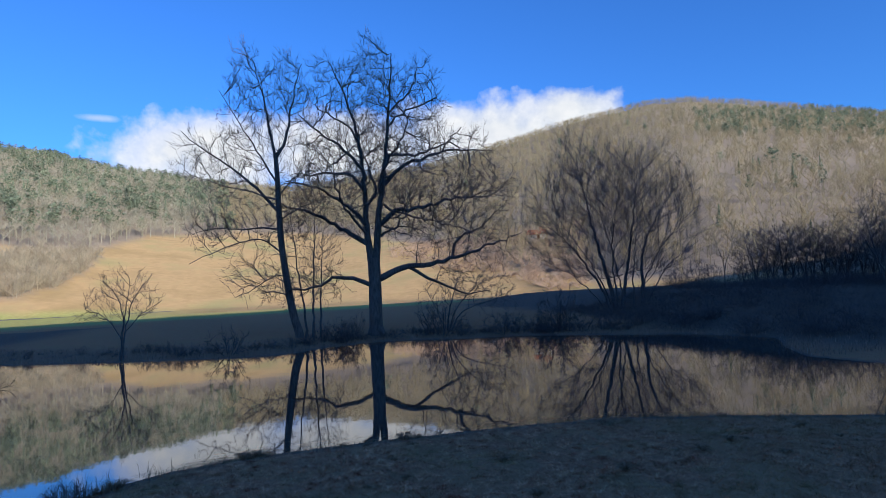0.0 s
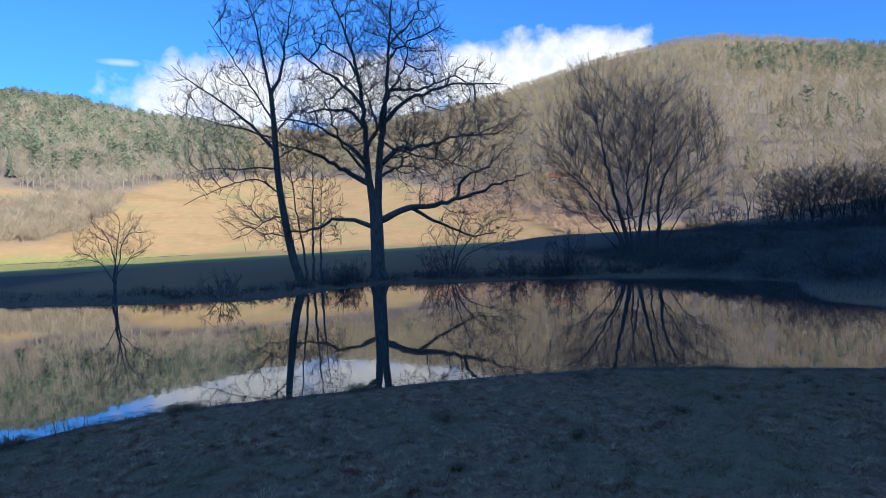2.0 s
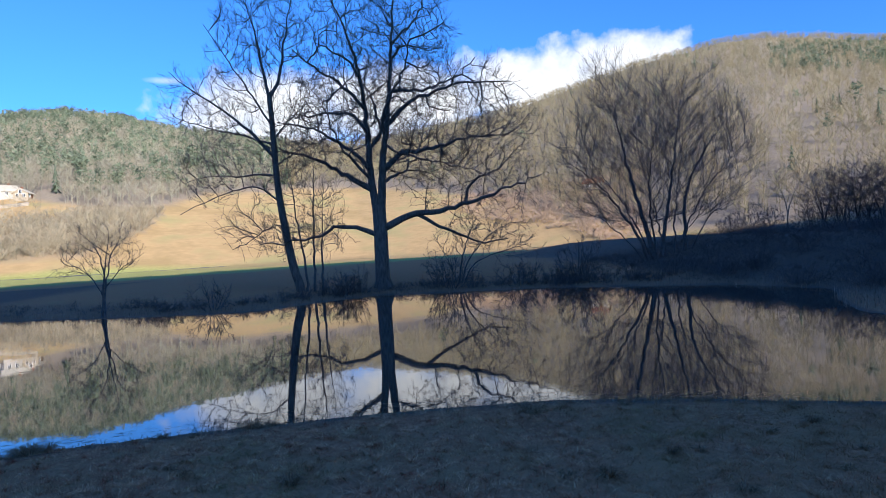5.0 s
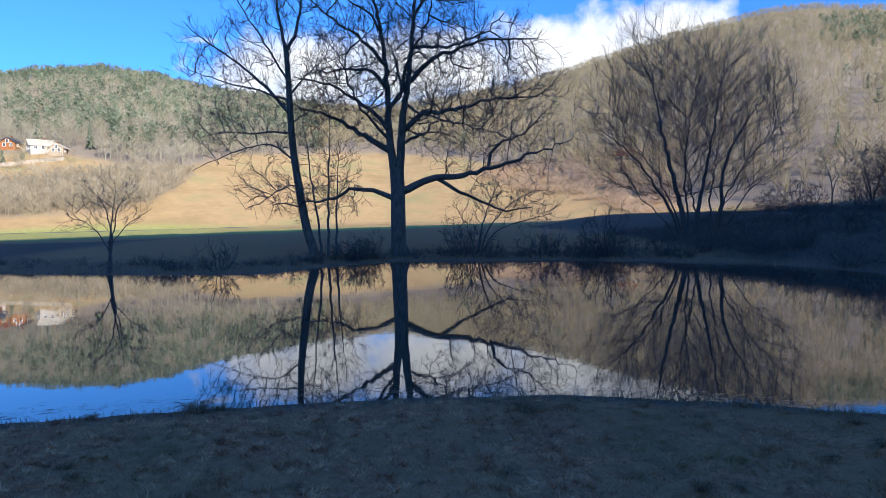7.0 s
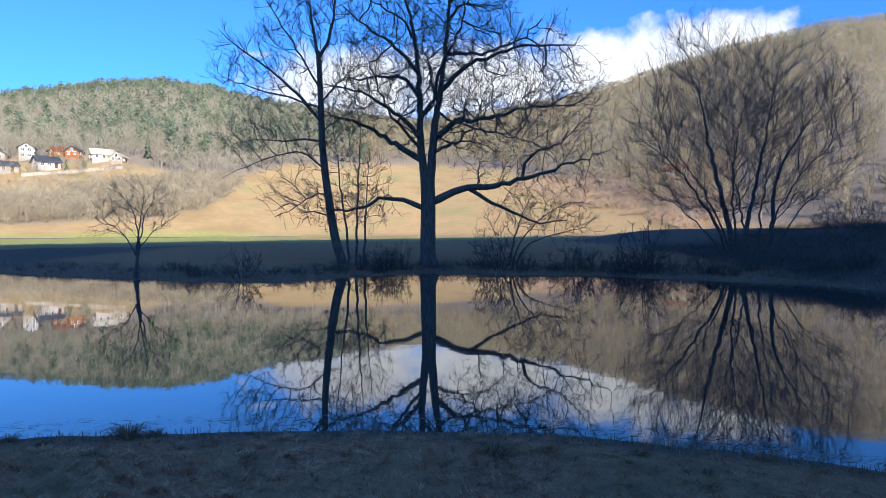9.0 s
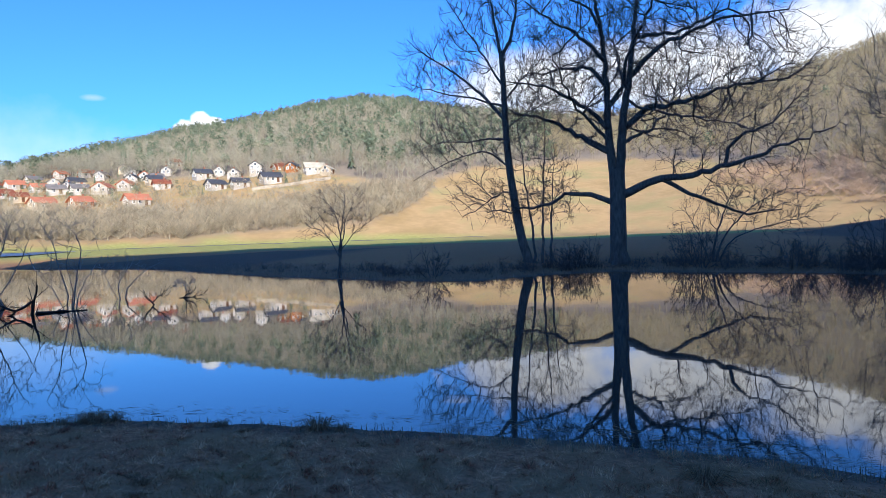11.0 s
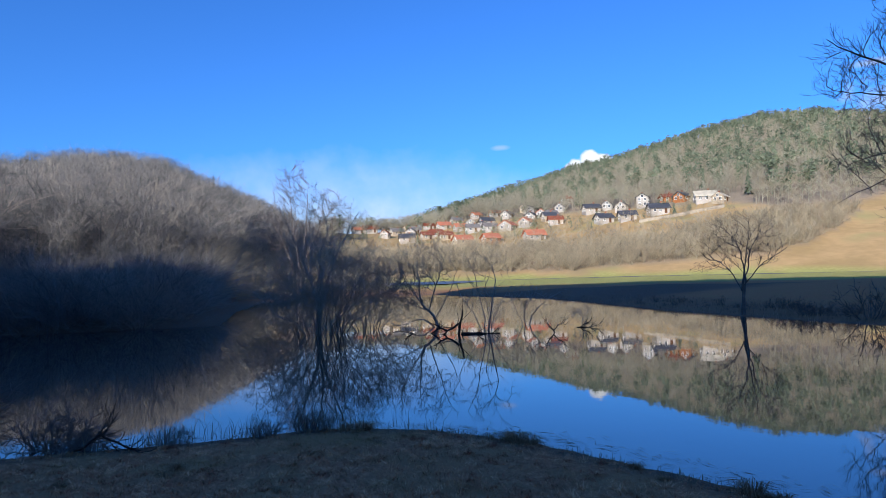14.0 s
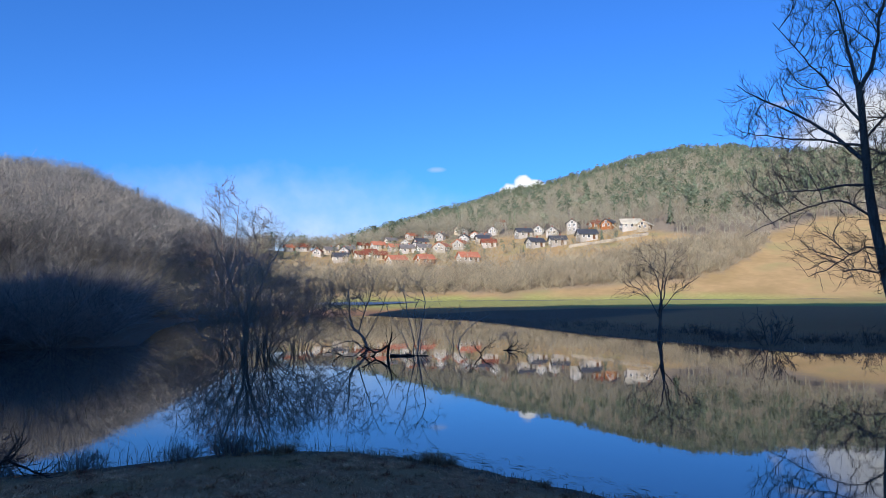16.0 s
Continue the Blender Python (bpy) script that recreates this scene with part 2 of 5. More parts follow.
def ground_z(x, y):
    x, y = np.asarray(x, float), np.asarray(y, float)
    r, az = np.hypot(x, y), np.degrees(np.arctan2(x, y))
    sd = shore_distance(x, y)
    out = np.maximum(sd, 0)
    near = 0.03 * (1 - np.exp(-out / 0.2)) + np.minimum(0.098 * (out - 0.7 * (1 - np.exp(-out / 0.7))), 1.5) + (0.05 * wave(x, y, 2.3) + 0.045 * wave(x + 7, y, 0.62) + 0.035 * wave(y, x, 0.31)) * smooth(0, 1.6, out)
    far = 0.9 * (1 - np.exp(-out / 8)) + 0.1 * wave(x, y, 14) * smooth(2, 8, out)
    z = near + (far - near) * smooth(9, 16, y + 0.25 * np.abs(np.minimum(x + 20, 0)))
    z = np.where(sd < 0, -0.7 * smooth(0, 2.5, -sd), z)
    z = np.where(sd > 0, z * (1 - 0.75 * smooth(10, 14, x) * (1 - smooth(24, 32, x)) * smooth(4, 9, y) * (1 - smooth(20, 28, y))), z)
    z += 1.5 * smooth(17, 27, x) * smooth(14, 30, y) * (1 - smooth(75, 120, y))
    rc, r0 = np.interp(az, FAR_AZ, CREST_R), np.interp(az, FAR_AZ, FOOT_R)
    zc = 2.5 + rc * np.tan(np.radians(np.interp(az, CREST_AZ, CREST_UP) - np.degrees(np.interp(rc, [290, 420, 700], [8, 9, 13]) / rc)))
    u = (r - r0) / (rc - r0)
    g = np.where(u < 0.8, u * 1.06, 0.848 + 0.152 * np.sin(np.clip((u - 0.8) / 0.2, 0, 1) * math.pi / 2))
    g = np.where(u > 1, np.maximum(1 - 0.35 * (u - 1), 0), np.maximum(g, 0)) * (np.abs(az) < 104)
    hill = g * (zc - 1.3) + np.clip(g * 2.2, 0, 1) * (1.6 * wave(x, y, 90) + 0.4 * wave(x, y, 28))
    sx, sy = -math.sin(radians(SUN_AZ)), -math.cos(radians(SUN_AZ))
    along, across = x * sx + y * sy, x * sy - y * sx
    ridge = 1.3 + (np.interp(across, SHADE_C, SHADE_S) + 110) * math.tan(radians(SUN_UP))
    back = ridge * np.clip((-25 - along) / 85, 0, 1) * (1 - 0.6 * smooth(-200, -600, along))
    return np.maximum(z + hill, back + np.minimum(z, 1.6))


def rise(x, y):
    """How high the ground stands over the horizon, in degrees."""
    return np.degrees(np.arctan2(ground_z(x, y) - 2.5, np.hypot(x, y)))


TREE_AZ = [-105, -72, -66, -61, -53, -40, -28, -24, -20, -15, -3, 5, 12, 18, 25, 60]
TREE_UP = [0.3, 0.6, 1.4, 4.6, 5.0, 5.4, 5.7, 4.9, 4.6, 5.8, 6.1, 5.4, 4.2, 2.0, 0.4, 0.3]
BELT_AZ, BELT_LO, BELT_HI = [-62, -55, -41, -33, -26, -22, -18.5], [0.3, 0.3, 0.25, 0.5, 1.1, 1.7, 4.0], [2.0, 2.0, 2.5, 2.7, 4.0, 4.5, 4.4]


def land_cover(x, y):
    """Weights of woodland floor, tawny meadow, fresh green, and dark soil at the muddy waterline, far bank and
    thickets.
    """
    r, az = np.hypot(x, y), np.degrees(np.arctan2(x, y))
    e, sd = rise(x, y) + 0.25 * wave(x, y, 35), shore_distance(x, y)
    wood = smooth(-0.25, 0.25, e - np.interp(az, TREE_AZ, TREE_UP)) * (r > 45) * (np.abs(az) < 104)
    belt = smooth(-0.2, 0.2, e - np.interp(az, BELT_AZ, BELT_LO)) * smooth(-0.2, 0.2, np.interp(az, BELT_AZ, BELT_HI) - e) * (az > -62) * (az < -18.5)
    gold = np.maximum(smooth(-0.32, -0.05, e) * (r > 150), smooth(112, 140, r) * smooth(-22, -8, az))
    # green starts about the shadow's edge; the shaded meadow's tone is set by colour
    green = smooth(86, 108, y - 0.5 * x) * (r < 400)
    dark_soil = 1 - smooth(0.0, 0.5, sd + 0.15 * wave(x, y, 1.3))
    dark_soil = np.maximum(dark_soil, 0.45 * (1 - smooth(3, 7, sd + wave(x, y, 5))) * smooth(12, 20, y))
    # ground in the two thickets takes the same dark colour as the waterline
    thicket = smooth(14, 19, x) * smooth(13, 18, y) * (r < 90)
    dark_soil = np.maximum(dark_soil, 0.85 * np.maximum(thicket, smooth(-24, -30, x) * (r < 75)))
    return np.maximum(wood, belt * 0.7), gold, green, dark_soil


def build_ground():
    rings = np.concatenate([[0.0], 0.5 * 1.0285 ** np.arange(0, 312)])
    turns = np.radians(np.concatenate([np.arange(-105, 75, 0.4), np.arange(75, 255, 3.0)]))
    n, m = len(turns), len(rings)
    rr, aa = np.meshgrid(rings, turns, indexing="ij")
    x, y = (rr * np.sin(aa)).ravel(), (rr * np.cos(aa)).ravel()
    i = np.arange(n * (m - 1)).reshape(m - 1, n)
    j = np.roll(i, -1, 1)
    faces = np.stack([i, i + n, j + n, j], -1).reshape(-1, 4)
    me = mesh_from("ground", np.stack([x, y, ground_z(x, y)], 1), faces[:, ::-1], M_GROUND, True)
    for name, w in zip(("litter", "gold", "green", "dark_soil"), land_cover(x, y)):
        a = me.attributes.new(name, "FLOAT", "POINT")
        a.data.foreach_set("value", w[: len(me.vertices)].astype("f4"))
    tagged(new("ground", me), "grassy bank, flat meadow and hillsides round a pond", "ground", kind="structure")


build_ground()

bm = bmesh.new()
bmesh.ops.create_grid(bm, x_segments=2, y_segments=2, size=90)
wat = part("water", bm, M_WATER, None)
wat.location = (-15, 20, 0)
tagged(wat, "still dark pond that mirrors trees and sky", "water", kind="structure")


# ---------------------------------------------------------------- clouds
def cloud(name, az, up, wide, high, lobes, seed, thick=1.0, edge=(0.52, 0.68, 0.86), ragged=1.3, white=0.58):
    """A far bank of cloud, on a curved sheet four kilometres off. lobes: places on the sheet from -1 to 1, and their sizes."""
    k = Mat(name)
    far = 4300
    verts, faces, nx, ny = [], [], 32, 12
    for j in range(ny + 1):
        for i in range(nx + 1):
            a, e = radians(az + wide * (i / nx - 0.5)), radians(up + high * (j / ny - 0.5))
            verts.append((far * math.sin(a) * math.cos(e), far * math.cos(a) * math.cos(e), far * math.sin(e)))
    for j in range(ny):
        for i in range(nx):
            q = j * (nx + 1) + i
            faces.append((q, q + 1, q + nx + 2, q + nx + 1))
    me = mesh_from(name, verts, faces, k.m, True)
    uv = me.uv_layers.new(name="sheet")
    for loop in me.loops:
        v = loop.vertex_index
        uv.data[loop.index].uv = (2 * (v % (nx + 1)) / nx - 1, 2 * (v // (nx + 1)) / ny - 1)
    src = k.n.new("ShaderNodeTexCoord").outputs["UV"]
    total = None
    for lx, ly, sx, sy in lobes:
        mp = k.n.new("ShaderNodeMapping")
        mp.inputs["Location"].default_value = (-lx / sx, -ly / sy, 0)
        mp.inputs["Scale"].default_value = (1 / sx, 1 / sy, 1)
        k.l.new(src, mp.inputs["Vector"])
        ln = k.n.new("ShaderNodeVectorMath")
        ln.operation = "LENGTH"
        k.l.new(mp.outputs[0], ln.inputs[0])
        if total is None:
            total = ln.outputs["Value"]
        else:
            mn = k.n.new("ShaderNodeMath")
            mn.operation, mn.use_clamp = "SMOOTH_MIN", False
            mn.inputs[2].default_value = 0.25
            k.l.new(total, mn.inputs[0])
            k.l.new(ln.outputs["Value"], mn.inputs[1])
            total = mn.outputs[0]
    mp = k.n.new("ShaderNodeMapping")
    mp.inputs["Scale"].default_value, mp.inputs["Location"].default_value = (wide / 9, high / 9, 1), (seed, seed * 2.3, 0)
    k.l.new(src, mp.inputs["Vector"])
    no = k.n.new("ShaderNodeTexNoise")
    no.inputs["Scale"].default_value, no.inputs["Detail"].default_value, no.inputs["Roughness"].default_value = 1.7, 8, 0.55
    k.l.new(mp.outputs[0], no.inputs["Vector"])
    add = k.n.new("ShaderNodeMath")
    add.operation = "MULTIPLY_ADD"
    add.inputs[1].default_value = ragged
    k.l.new(no.outputs["Fac"], add.inputs[0])
    k.l.new(total, add.inputs[2])
    veil = k.ramp(add.outputs[0], (edge[0], (thick,) * 3), (edge[1], (thick * 0.8,) * 3), (edge[2], (0, 0, 0)))
    halve = k.n.new("ShaderNodeMath")
    halve.operation = "MULTIPLY"
    halve.inputs[1].default_value = 0.5
    k.l.new(add.outputs[0], halve.inputs[0])
    k.l.new(halve.outputs[0], veil.node.inputs[0])
    glow, clear, both = k.n.new("ShaderNodeEmission"), k.n.new("ShaderNodeBsdfTransparent"), k.n.new("ShaderNodeMixShader")
    shade = k.ramp(no.outputs["Fac"], (0.35, (0.93, 0.95, 0.98)), (0.7, (0.72, 0.78, 0.87)))
    k.l.new(shade, glow.inputs[0])
    glow.inputs[1].default_value = white
    k.l.new(veil, both.inputs[0])
    k.l.new(clear.outputs[0], both.inputs[1])
    k.l.new(glow.outputs[0], both.inputs[2])
    k.l.new(both.outputs[0], k.n["Material Output"].inputs[0])
    tagged(new("cloud", me), "white fair-weather cloud over the hills", "cloud", kind="structure")


cloud("cloud_bank", 5, 13.5, 60, 14, [(-0.46, -0.12, 0.31, 0.56), (-0.08, -0.04, 0.33, 0.54), (0.36, 0.06, 0.42, 0.54), (0.63, 0.27, 0.17, 0.36)], 1.0, 1.0, (0.48, 0.64, 0.83), 1.2)
cloud("cloud_puff", -39.3, 10.0, 8, 4.5, [(-0.28, -0.22, 0.26, 0.4), (0.02, 0.0, 0.26, 0.5), (0.3, -0.1, 0.24, 0.4)], 5.0, 1.0, (0.58, 0.7, 0.8), 1.3, 0.8)
cloud("cloud_wisp", -17.6, 15.2, 6, 2.2, [(0.0, 0.0, 0.55, 0.28)], 9.0, 0.5, (0.3, 0.5, 0.86))
cloud("cloud_shred", -47.3, 11.7, 4, 1.8, [(0.0, 0.0, 0.5, 0.3)], 4.0, 0.35, (0.3, 0.5, 0.86))
cloud("cloud_veil", -60, 7.0, 56, 16, [(-0.05, -0.35, 0.75, 0.8), (0.3, -0.5, 0.6, 0.5)], 7.0, 0.66, (0.05, 0.25, 0.74), 0.5)
cloud("cloud_east", 52, 12.0, 14, 6, [(0.3, -0.3, 0.7, 0.7)], 3.0)


# ---------------------------------------------------------------- wood
class Wood:
    """Collects tapered limbs; limbs with the same count of rings and sides are meshed at once."""

    def __init__(self):
        self.lines = {}

    def add(self, pts, radii, sides):
        self.lines.setdefault((len(pts), sides), []).append((pts, radii))

    def mesh(self, name, material):
        allv, allf, base = [], [], 0
        for (n, s), lines in self.lines.items():
            p, r = np.array([a for a, _ in lines]), np.array([b for _, b in lines])
            t = np.gradient(p, axis=1)
            t /= np.linalg.norm(t, axis=2, keepdims=True) + 1e-9
            u = np.cross(t, np.array([0.83, 0.52, 0.19]))
            u /= np.linalg.norm(u, axis=2, keepdims=True) + 1e-9
            v = np.cross(t, u)
            ang = np.arange(s) * 2 * math.pi / s
            ring = p[:, :, None] + r[:, :, None, None] * (u[:, :, None] * np.cos(ang)[None, None, :, None] + v[:, :, None] * np.sin(ang)[None, None, :, None])
            m = len(lines)
            i = np.arange(m * n * s).reshape(m, n, s)[:, :-1]
            j = np.roll(i, -1, 2)
            allf.append(np.stack([i, j, j + s, i + s], -1).reshape(-1, 4) + base)
            allv.append(ring.reshape(-1, 3))
            base += m * n * s
        return mesh_from(name, np.concatenate(allv), np.concatenate(allf), material, True)


def unit(v):
    k = math.sqrt(v[0] * v[0] + v[1] * v[1] + v[2] * v[2]) or 1
    return (v[0] / k, v[1] / k, v[2] / k)


def sprout(w, rng, pts, radii, lev, kind):
    """Side shoots along a limb that is already there."""
    if lev >= len(kind["kids"]):
        return
    n, length = len(pts) - 1, 0
    for a, b in zip(pts, pts[1:]):
        length += math.dist(a, b)
    count = kind["kids"][lev]
    for j in range(count):
        first = kind["first"] * (1.7 if lev == 0 else 1)
        t = first + (1 - first) * (j + rng.random()) / count
        s = min(int(t * n), n - 1)
        f = t * n - s
        a, b = pts[s], pts[s + 1]
        p = tuple(a[k] + (b[k] - a[k]) * f for k in range(3))
        d = unit(tuple(b[k] - a[k] for k in range(3)))
        side = unit(tuple(rng.gauss(0, 1) for _ in range(3)))
        dot = sum(side[k] * d[k] for k in range(3))
        side = unit(tuple(side[k] - dot * d[k] for k in range(3)))
        spread = kind["spread"] * rng.uniform(0.6, 1.3)
        q = unit(tuple(d[k] + side[k] * spread for k in range(3)))
        size = length * kind["ratio"] * rng.uniform(0.6, 1.3) * (1.15 - 0.55 * t)
        size = max(size, kind["least"])
        rad = max((radii[s] + (radii[s + 1] - radii[s]) * f) * kind["thin"][min(lev, 2)], kind["tip"])
        shoot(w, rng, p, q, size, rad, lev + 1, kind)


def shoot(w, rng, p, d, size, rad, lev, kind):
    n = kind["segs"][min(lev, len(kind["segs"]) - 1)]
    pts, step = [p], size / n
    wig, up = kind["wig"], kind["up"]
    for _ in range(n):
        d = unit((d[0] + rng.gauss(0, wig), d[1] + rng.gauss(0, wig), d[2] + rng.gauss(0, wig) + up))
        p = (p[0] + d[0] * step, p[1] + d[1] * step, p[2] + d[2] * step)
        pts.append(p)
    radii = [max(rad * (1 - 0.72 * i / n), kind["tip"] * (0.6 if i == n else 1)) for i in range(n + 1)]
    w.add(pts, radii, 6 if rad > 0.08 else 4 if rad > 0.03 else 3)
    sprout(w, rng, pts, radii, lev, kind)


def bowed(a, b, sag, n, rng, wig):
    """A crooked way from a to b that first goes out and then up (sag above 0) or the other way."""
    pts = []
    for i in range(n + 1):
        t = i / n
        k = wig * math.sin(math.pi * t)
        pts.append((a[0] + (b[0] - a[0]) * t + rng.gauss(0, k), a[1] + (b[1] - a[1]) * t + rng.gauss(0, k), a[2] + (b[2] - a[2]) * t - sag * 4 * t * (1 - t) + rng.gauss(0, k)))
    return pts


def curve_through(points, gap):
    """Points about one gap apart on a smooth way through a few points."""
    p = np.array(points, float)
    q = np.concatenate([[2 * p[0] - p[1]], p, [2 * p[-1] - p[-2]]])
    out = [p[0]]
    for k in range(len(p) - 1):
        a, b, c, d = q[k : k + 4]
        n = max(2, int(np.linalg.norm(c - b) / gap + 0.5))
        for i in range(1, n + 1):
            t = i / n
            out.append(0.5 * (2 * b + (c - a) * t + (2 * a - 5 * b + 4 * c - d) * t * t + (3 * b - a - 3 * c + d) * t ** 3))
    return np.array(out)


def inside(rng, shells, count):
    """Random spots in a crown made of ellipsoids: centre and half sizes; more of them towards the rim."""
    size = np.array([s[3] * s[4] * s[5] for s in shells])
    pick = rng.choice(len(shells), count, p=size / size.sum())
    v = rng.normal(size=(count, 3))
    v *= (rng.random(count) ** 0.42 / np.linalg.norm(v, axis=1))[:, None]
    box = np.array(shells, float)[pick]
    spots = box[:, :3] + v * box[:, 3:]
    return spots * (1 + 0.05 * np.sin(spots[:, [1, 2, 0]] * 1.7 + 1))


class Growth:
    """A tree that grows from its main limbs into the free room of its crown, shoot by shoot."""

    def __init__(self, seed):
        self.rng = np.random.default_rng(seed)
        self.pos, self.up, self.rad, self.limb, self.buds = [], [], [], [], []
        self.names = []

    def add_limb(self, points, thick, thin, name="limb", start=None, wig=0.0, bare=0.15, gap=0.45):
        way = curve_through(points, gap)
        n = len(way)
        t = np.linspace(0, 1, n)
        way = way + self.rng.normal(0, wig, (n, 3)) * np.minimum(t * 4, 1)[:, None]
        self.names.append(name)
        last = -1
        if start is not None:
            near = [np.linalg.norm(np.array(self.pos[i]) - way[0]) for i in range(start)]
            last = int(np.argmin(near))
        for k in range(n):
            self.pos.append(way[k])
            self.up.append(last)
            self.rad.append(thick + (thin - thick) * t[k] ** 0.8)
            self.limb.append(len(self.names) - 1)
            self.buds.append(t[k] > bare and (k % 2 == 0 or self.rng.random() < 0.3))
            last = len(self.pos) - 1
        return len(self.pos)

    def grow(self, spots, step, reach, kill, keep=0.5, crook=0.25, lift=0.05, focus=(0, 0, 0), out=0.4, rounds=70):
        rng = self.rng
        self.fixed = len(self.pos)
        P, up, limb = np.array(self.pos), list(self.up), list(self.limb)
        D = np.zeros_like(P)
        for i, u in enumerate(up):
            d = P[i] - P[u] if u >= 0 else np.array([0, 0, 1.0])
            D[i] = d / (np.linalg.norm(d) + 1e-9)
        may = np.array(self.buds)
        kids = np.zeros(len(P), int)
        A = spots
        dist = np.full(len(A), 1e9)
        near = np.zeros(len(A), int)
        fresh = np.where(may)[0]
        for _ in range(rounds):
            for part_of in np.array_split(fresh, max(1, len(fresh) // 200)):
                if len(part_of):
                    g = np.linalg.norm(A[:, None] - P[part_of][None], axis=2)
                    j = g.argmin(1)
                    m = g[np.arange(len(A)), j]
                    better = m < dist
                    dist[better], near[better] = m[better], part_of[j[better]]
            live = dist > kill
            A, dist, near = A[live], dist[live], near[live]
            act = (dist < reach) & (kids[near] < 3) if len(A) else np.zeros(0, bool)
            if not act.any():
                break
            who, back = np.unique(near[act], return_inverse=True)
            S = np.zeros((len(who), 3))
            np.add.at(S, back, (A[act] - P[near[act]]) / dist[act][:, None])
            S /= np.linalg.norm(S, axis=1, keepdims=True) + 1e-9
            S += keep * D[who] * (who >= self.fixed)[:, None] + rng.normal(0, crook, S.shape)
            away = P[who] - np.array(focus)
            S += out * away / (np.linalg.norm(away, axis=1, keepdims=True) + 1e-9)
            S[:, 2] += lift
            S /= np.linalg.norm(S, axis=1, keepdims=True) + 1e-9
            kids[who] += 1
            base = len(P)
            P, D = np.concatenate([P, P[who] + S * step * rng.uniform(0.75, 1.25, (len(who), 1))]), np.concatenate([D, S])
            kids = np.concatenate([kids, np.zeros(len(who), int)])
            up += who.tolist()
            limb += [limb[w] for w in who]
            fresh = np.arange(base, len(P))
        away = P - np.array(focus)
        D = D + 0.7 * away / (np.linalg.norm(away, axis=1, keepdims=True) + 1e-9)
        self.P, self.D, self.ups, self.limbs = P, D / (np.linalg.norm(D, axis=1, keepdims=True) + 1e-9), np.array(up), limb

    def build(self, tree, materials, tip=0.009, power=2.3, twigs=1.0, twig_long=0.5, twig_lift=0.1):
        """Meshes, one for each limb with all that grows on it."""
        rng, n = self.rng, len(self.P)
        thick = np.zeros(n)
        kids = [[] for _ in range(n)]
        for i in range(n - 1, -1, -1):
            thick[i] = self.rad[i] if i < self.fixed else max(tip, (thick[i]) ** (1 / power))
            u = self.ups[i]
            if u >= 0:
                kids[u].append(i)
                if u >= self.fixed:
                    thick[u] += thick[i] ** power
        woods = [Wood() for _ in self.names]
        order = [i for i in range(n) if self.ups[i] < 0 or (i < self.fixed and self.limb[i] != self.limb[self.ups[i]])]
        todo = [(i, self.ups[i]) for i in order]
        while todo:
            i, before = todo.pop()
            line = [before] if before >= 0 else []
            while True:
                line.append(i)
                on = [c for c in kids[i] if not (c < self.fixed and self.limb[c] != self.limb[i])]
                if not on:
                    break
                same = [c for c in on if c < self.fixed]
                follow = same[0] if same else max(on, key=lambda c: thick[c])
                todo += [(c, i) for c in on if c != follow]
                i = follow
            if len(line) < 2:
                continue
            r = [thick[k] for k in line]
            if before >= 0 and len(r) > 1:
                r[0] = min(r[0], r[1] * 1.15)
            big = max(r)
            r[-1] = min(r[-1], tip * 0.7) if line[-1] >= self.fixed else r[-1]
            woods[self.limbs[line[-1]]].add([tuple(self.P[k]) for k in line], r, 12 if big > 0.25 else 8 if big > 0.12 else 5 if big > 0.05 else 3)
        # fine shoots, each with lesser ones
        thin = np.where((np.arange(n) >= self.fixed) & (thick < 4.0 * tip))[0]
        more = np.concatenate([thin[rng.random(len(thin)) < min(1, twigs - k)] for k in range(int(math.ceil(twigs)))])

        def twig(w, a, d, lev):
            b = a + d + rng.normal(0, 0.05, 3)
            c = b + d * 0.9 + rng.normal(0, 0.09, 3) + np.array([0, 0, 0.05])
            r = tip * (0.85 if lev == 0 else 0.65)
            w.add([tuple(a), tuple(b), tuple(c)], [r, r * 0.85, r * 0.5], 3)
            for _ in range(2 if lev == 0 else 0):
                side = rng.normal(size=3)
                e = d * 0.75 + side / np.linalg.norm(side) * np.linalg.norm(d) * 0.45
                twig(w, a + (b - a) * rng.uniform(0.4, 1.0) if rng.random() < 0.5 else b + (c - b) * rng.random() * 0.6, e * 0.8, 1)

        for i in more:
            side = rng.normal(size=3)
            d = self.D[i] + side / np.linalg.norm(side) * 0.62
            d[2] += twig_lift
            twig(woods[self.limbs[i]], self.P[i], d / np.linalg.norm(d) * twig_long * rng.uniform(0.5, 1.3) * 0.5, 0)
        for name, w in zip(self.names, woods):
            if w.lines:
                m = materials.get(name, materials["limb"])
                part(name, w.mesh(name, m), m, tree, "thick dark furrowed trunk" if name == "trunk" else "")


def flat(*pairs, depth=0.0):
    """Places beside and above the foot, drawn out in depth towards the tip."""
    n = len(pairs) - 1
    return [(x, depth * (i / n) ** 1.3, z) for i, (x, z) in enumerate(pairs)]


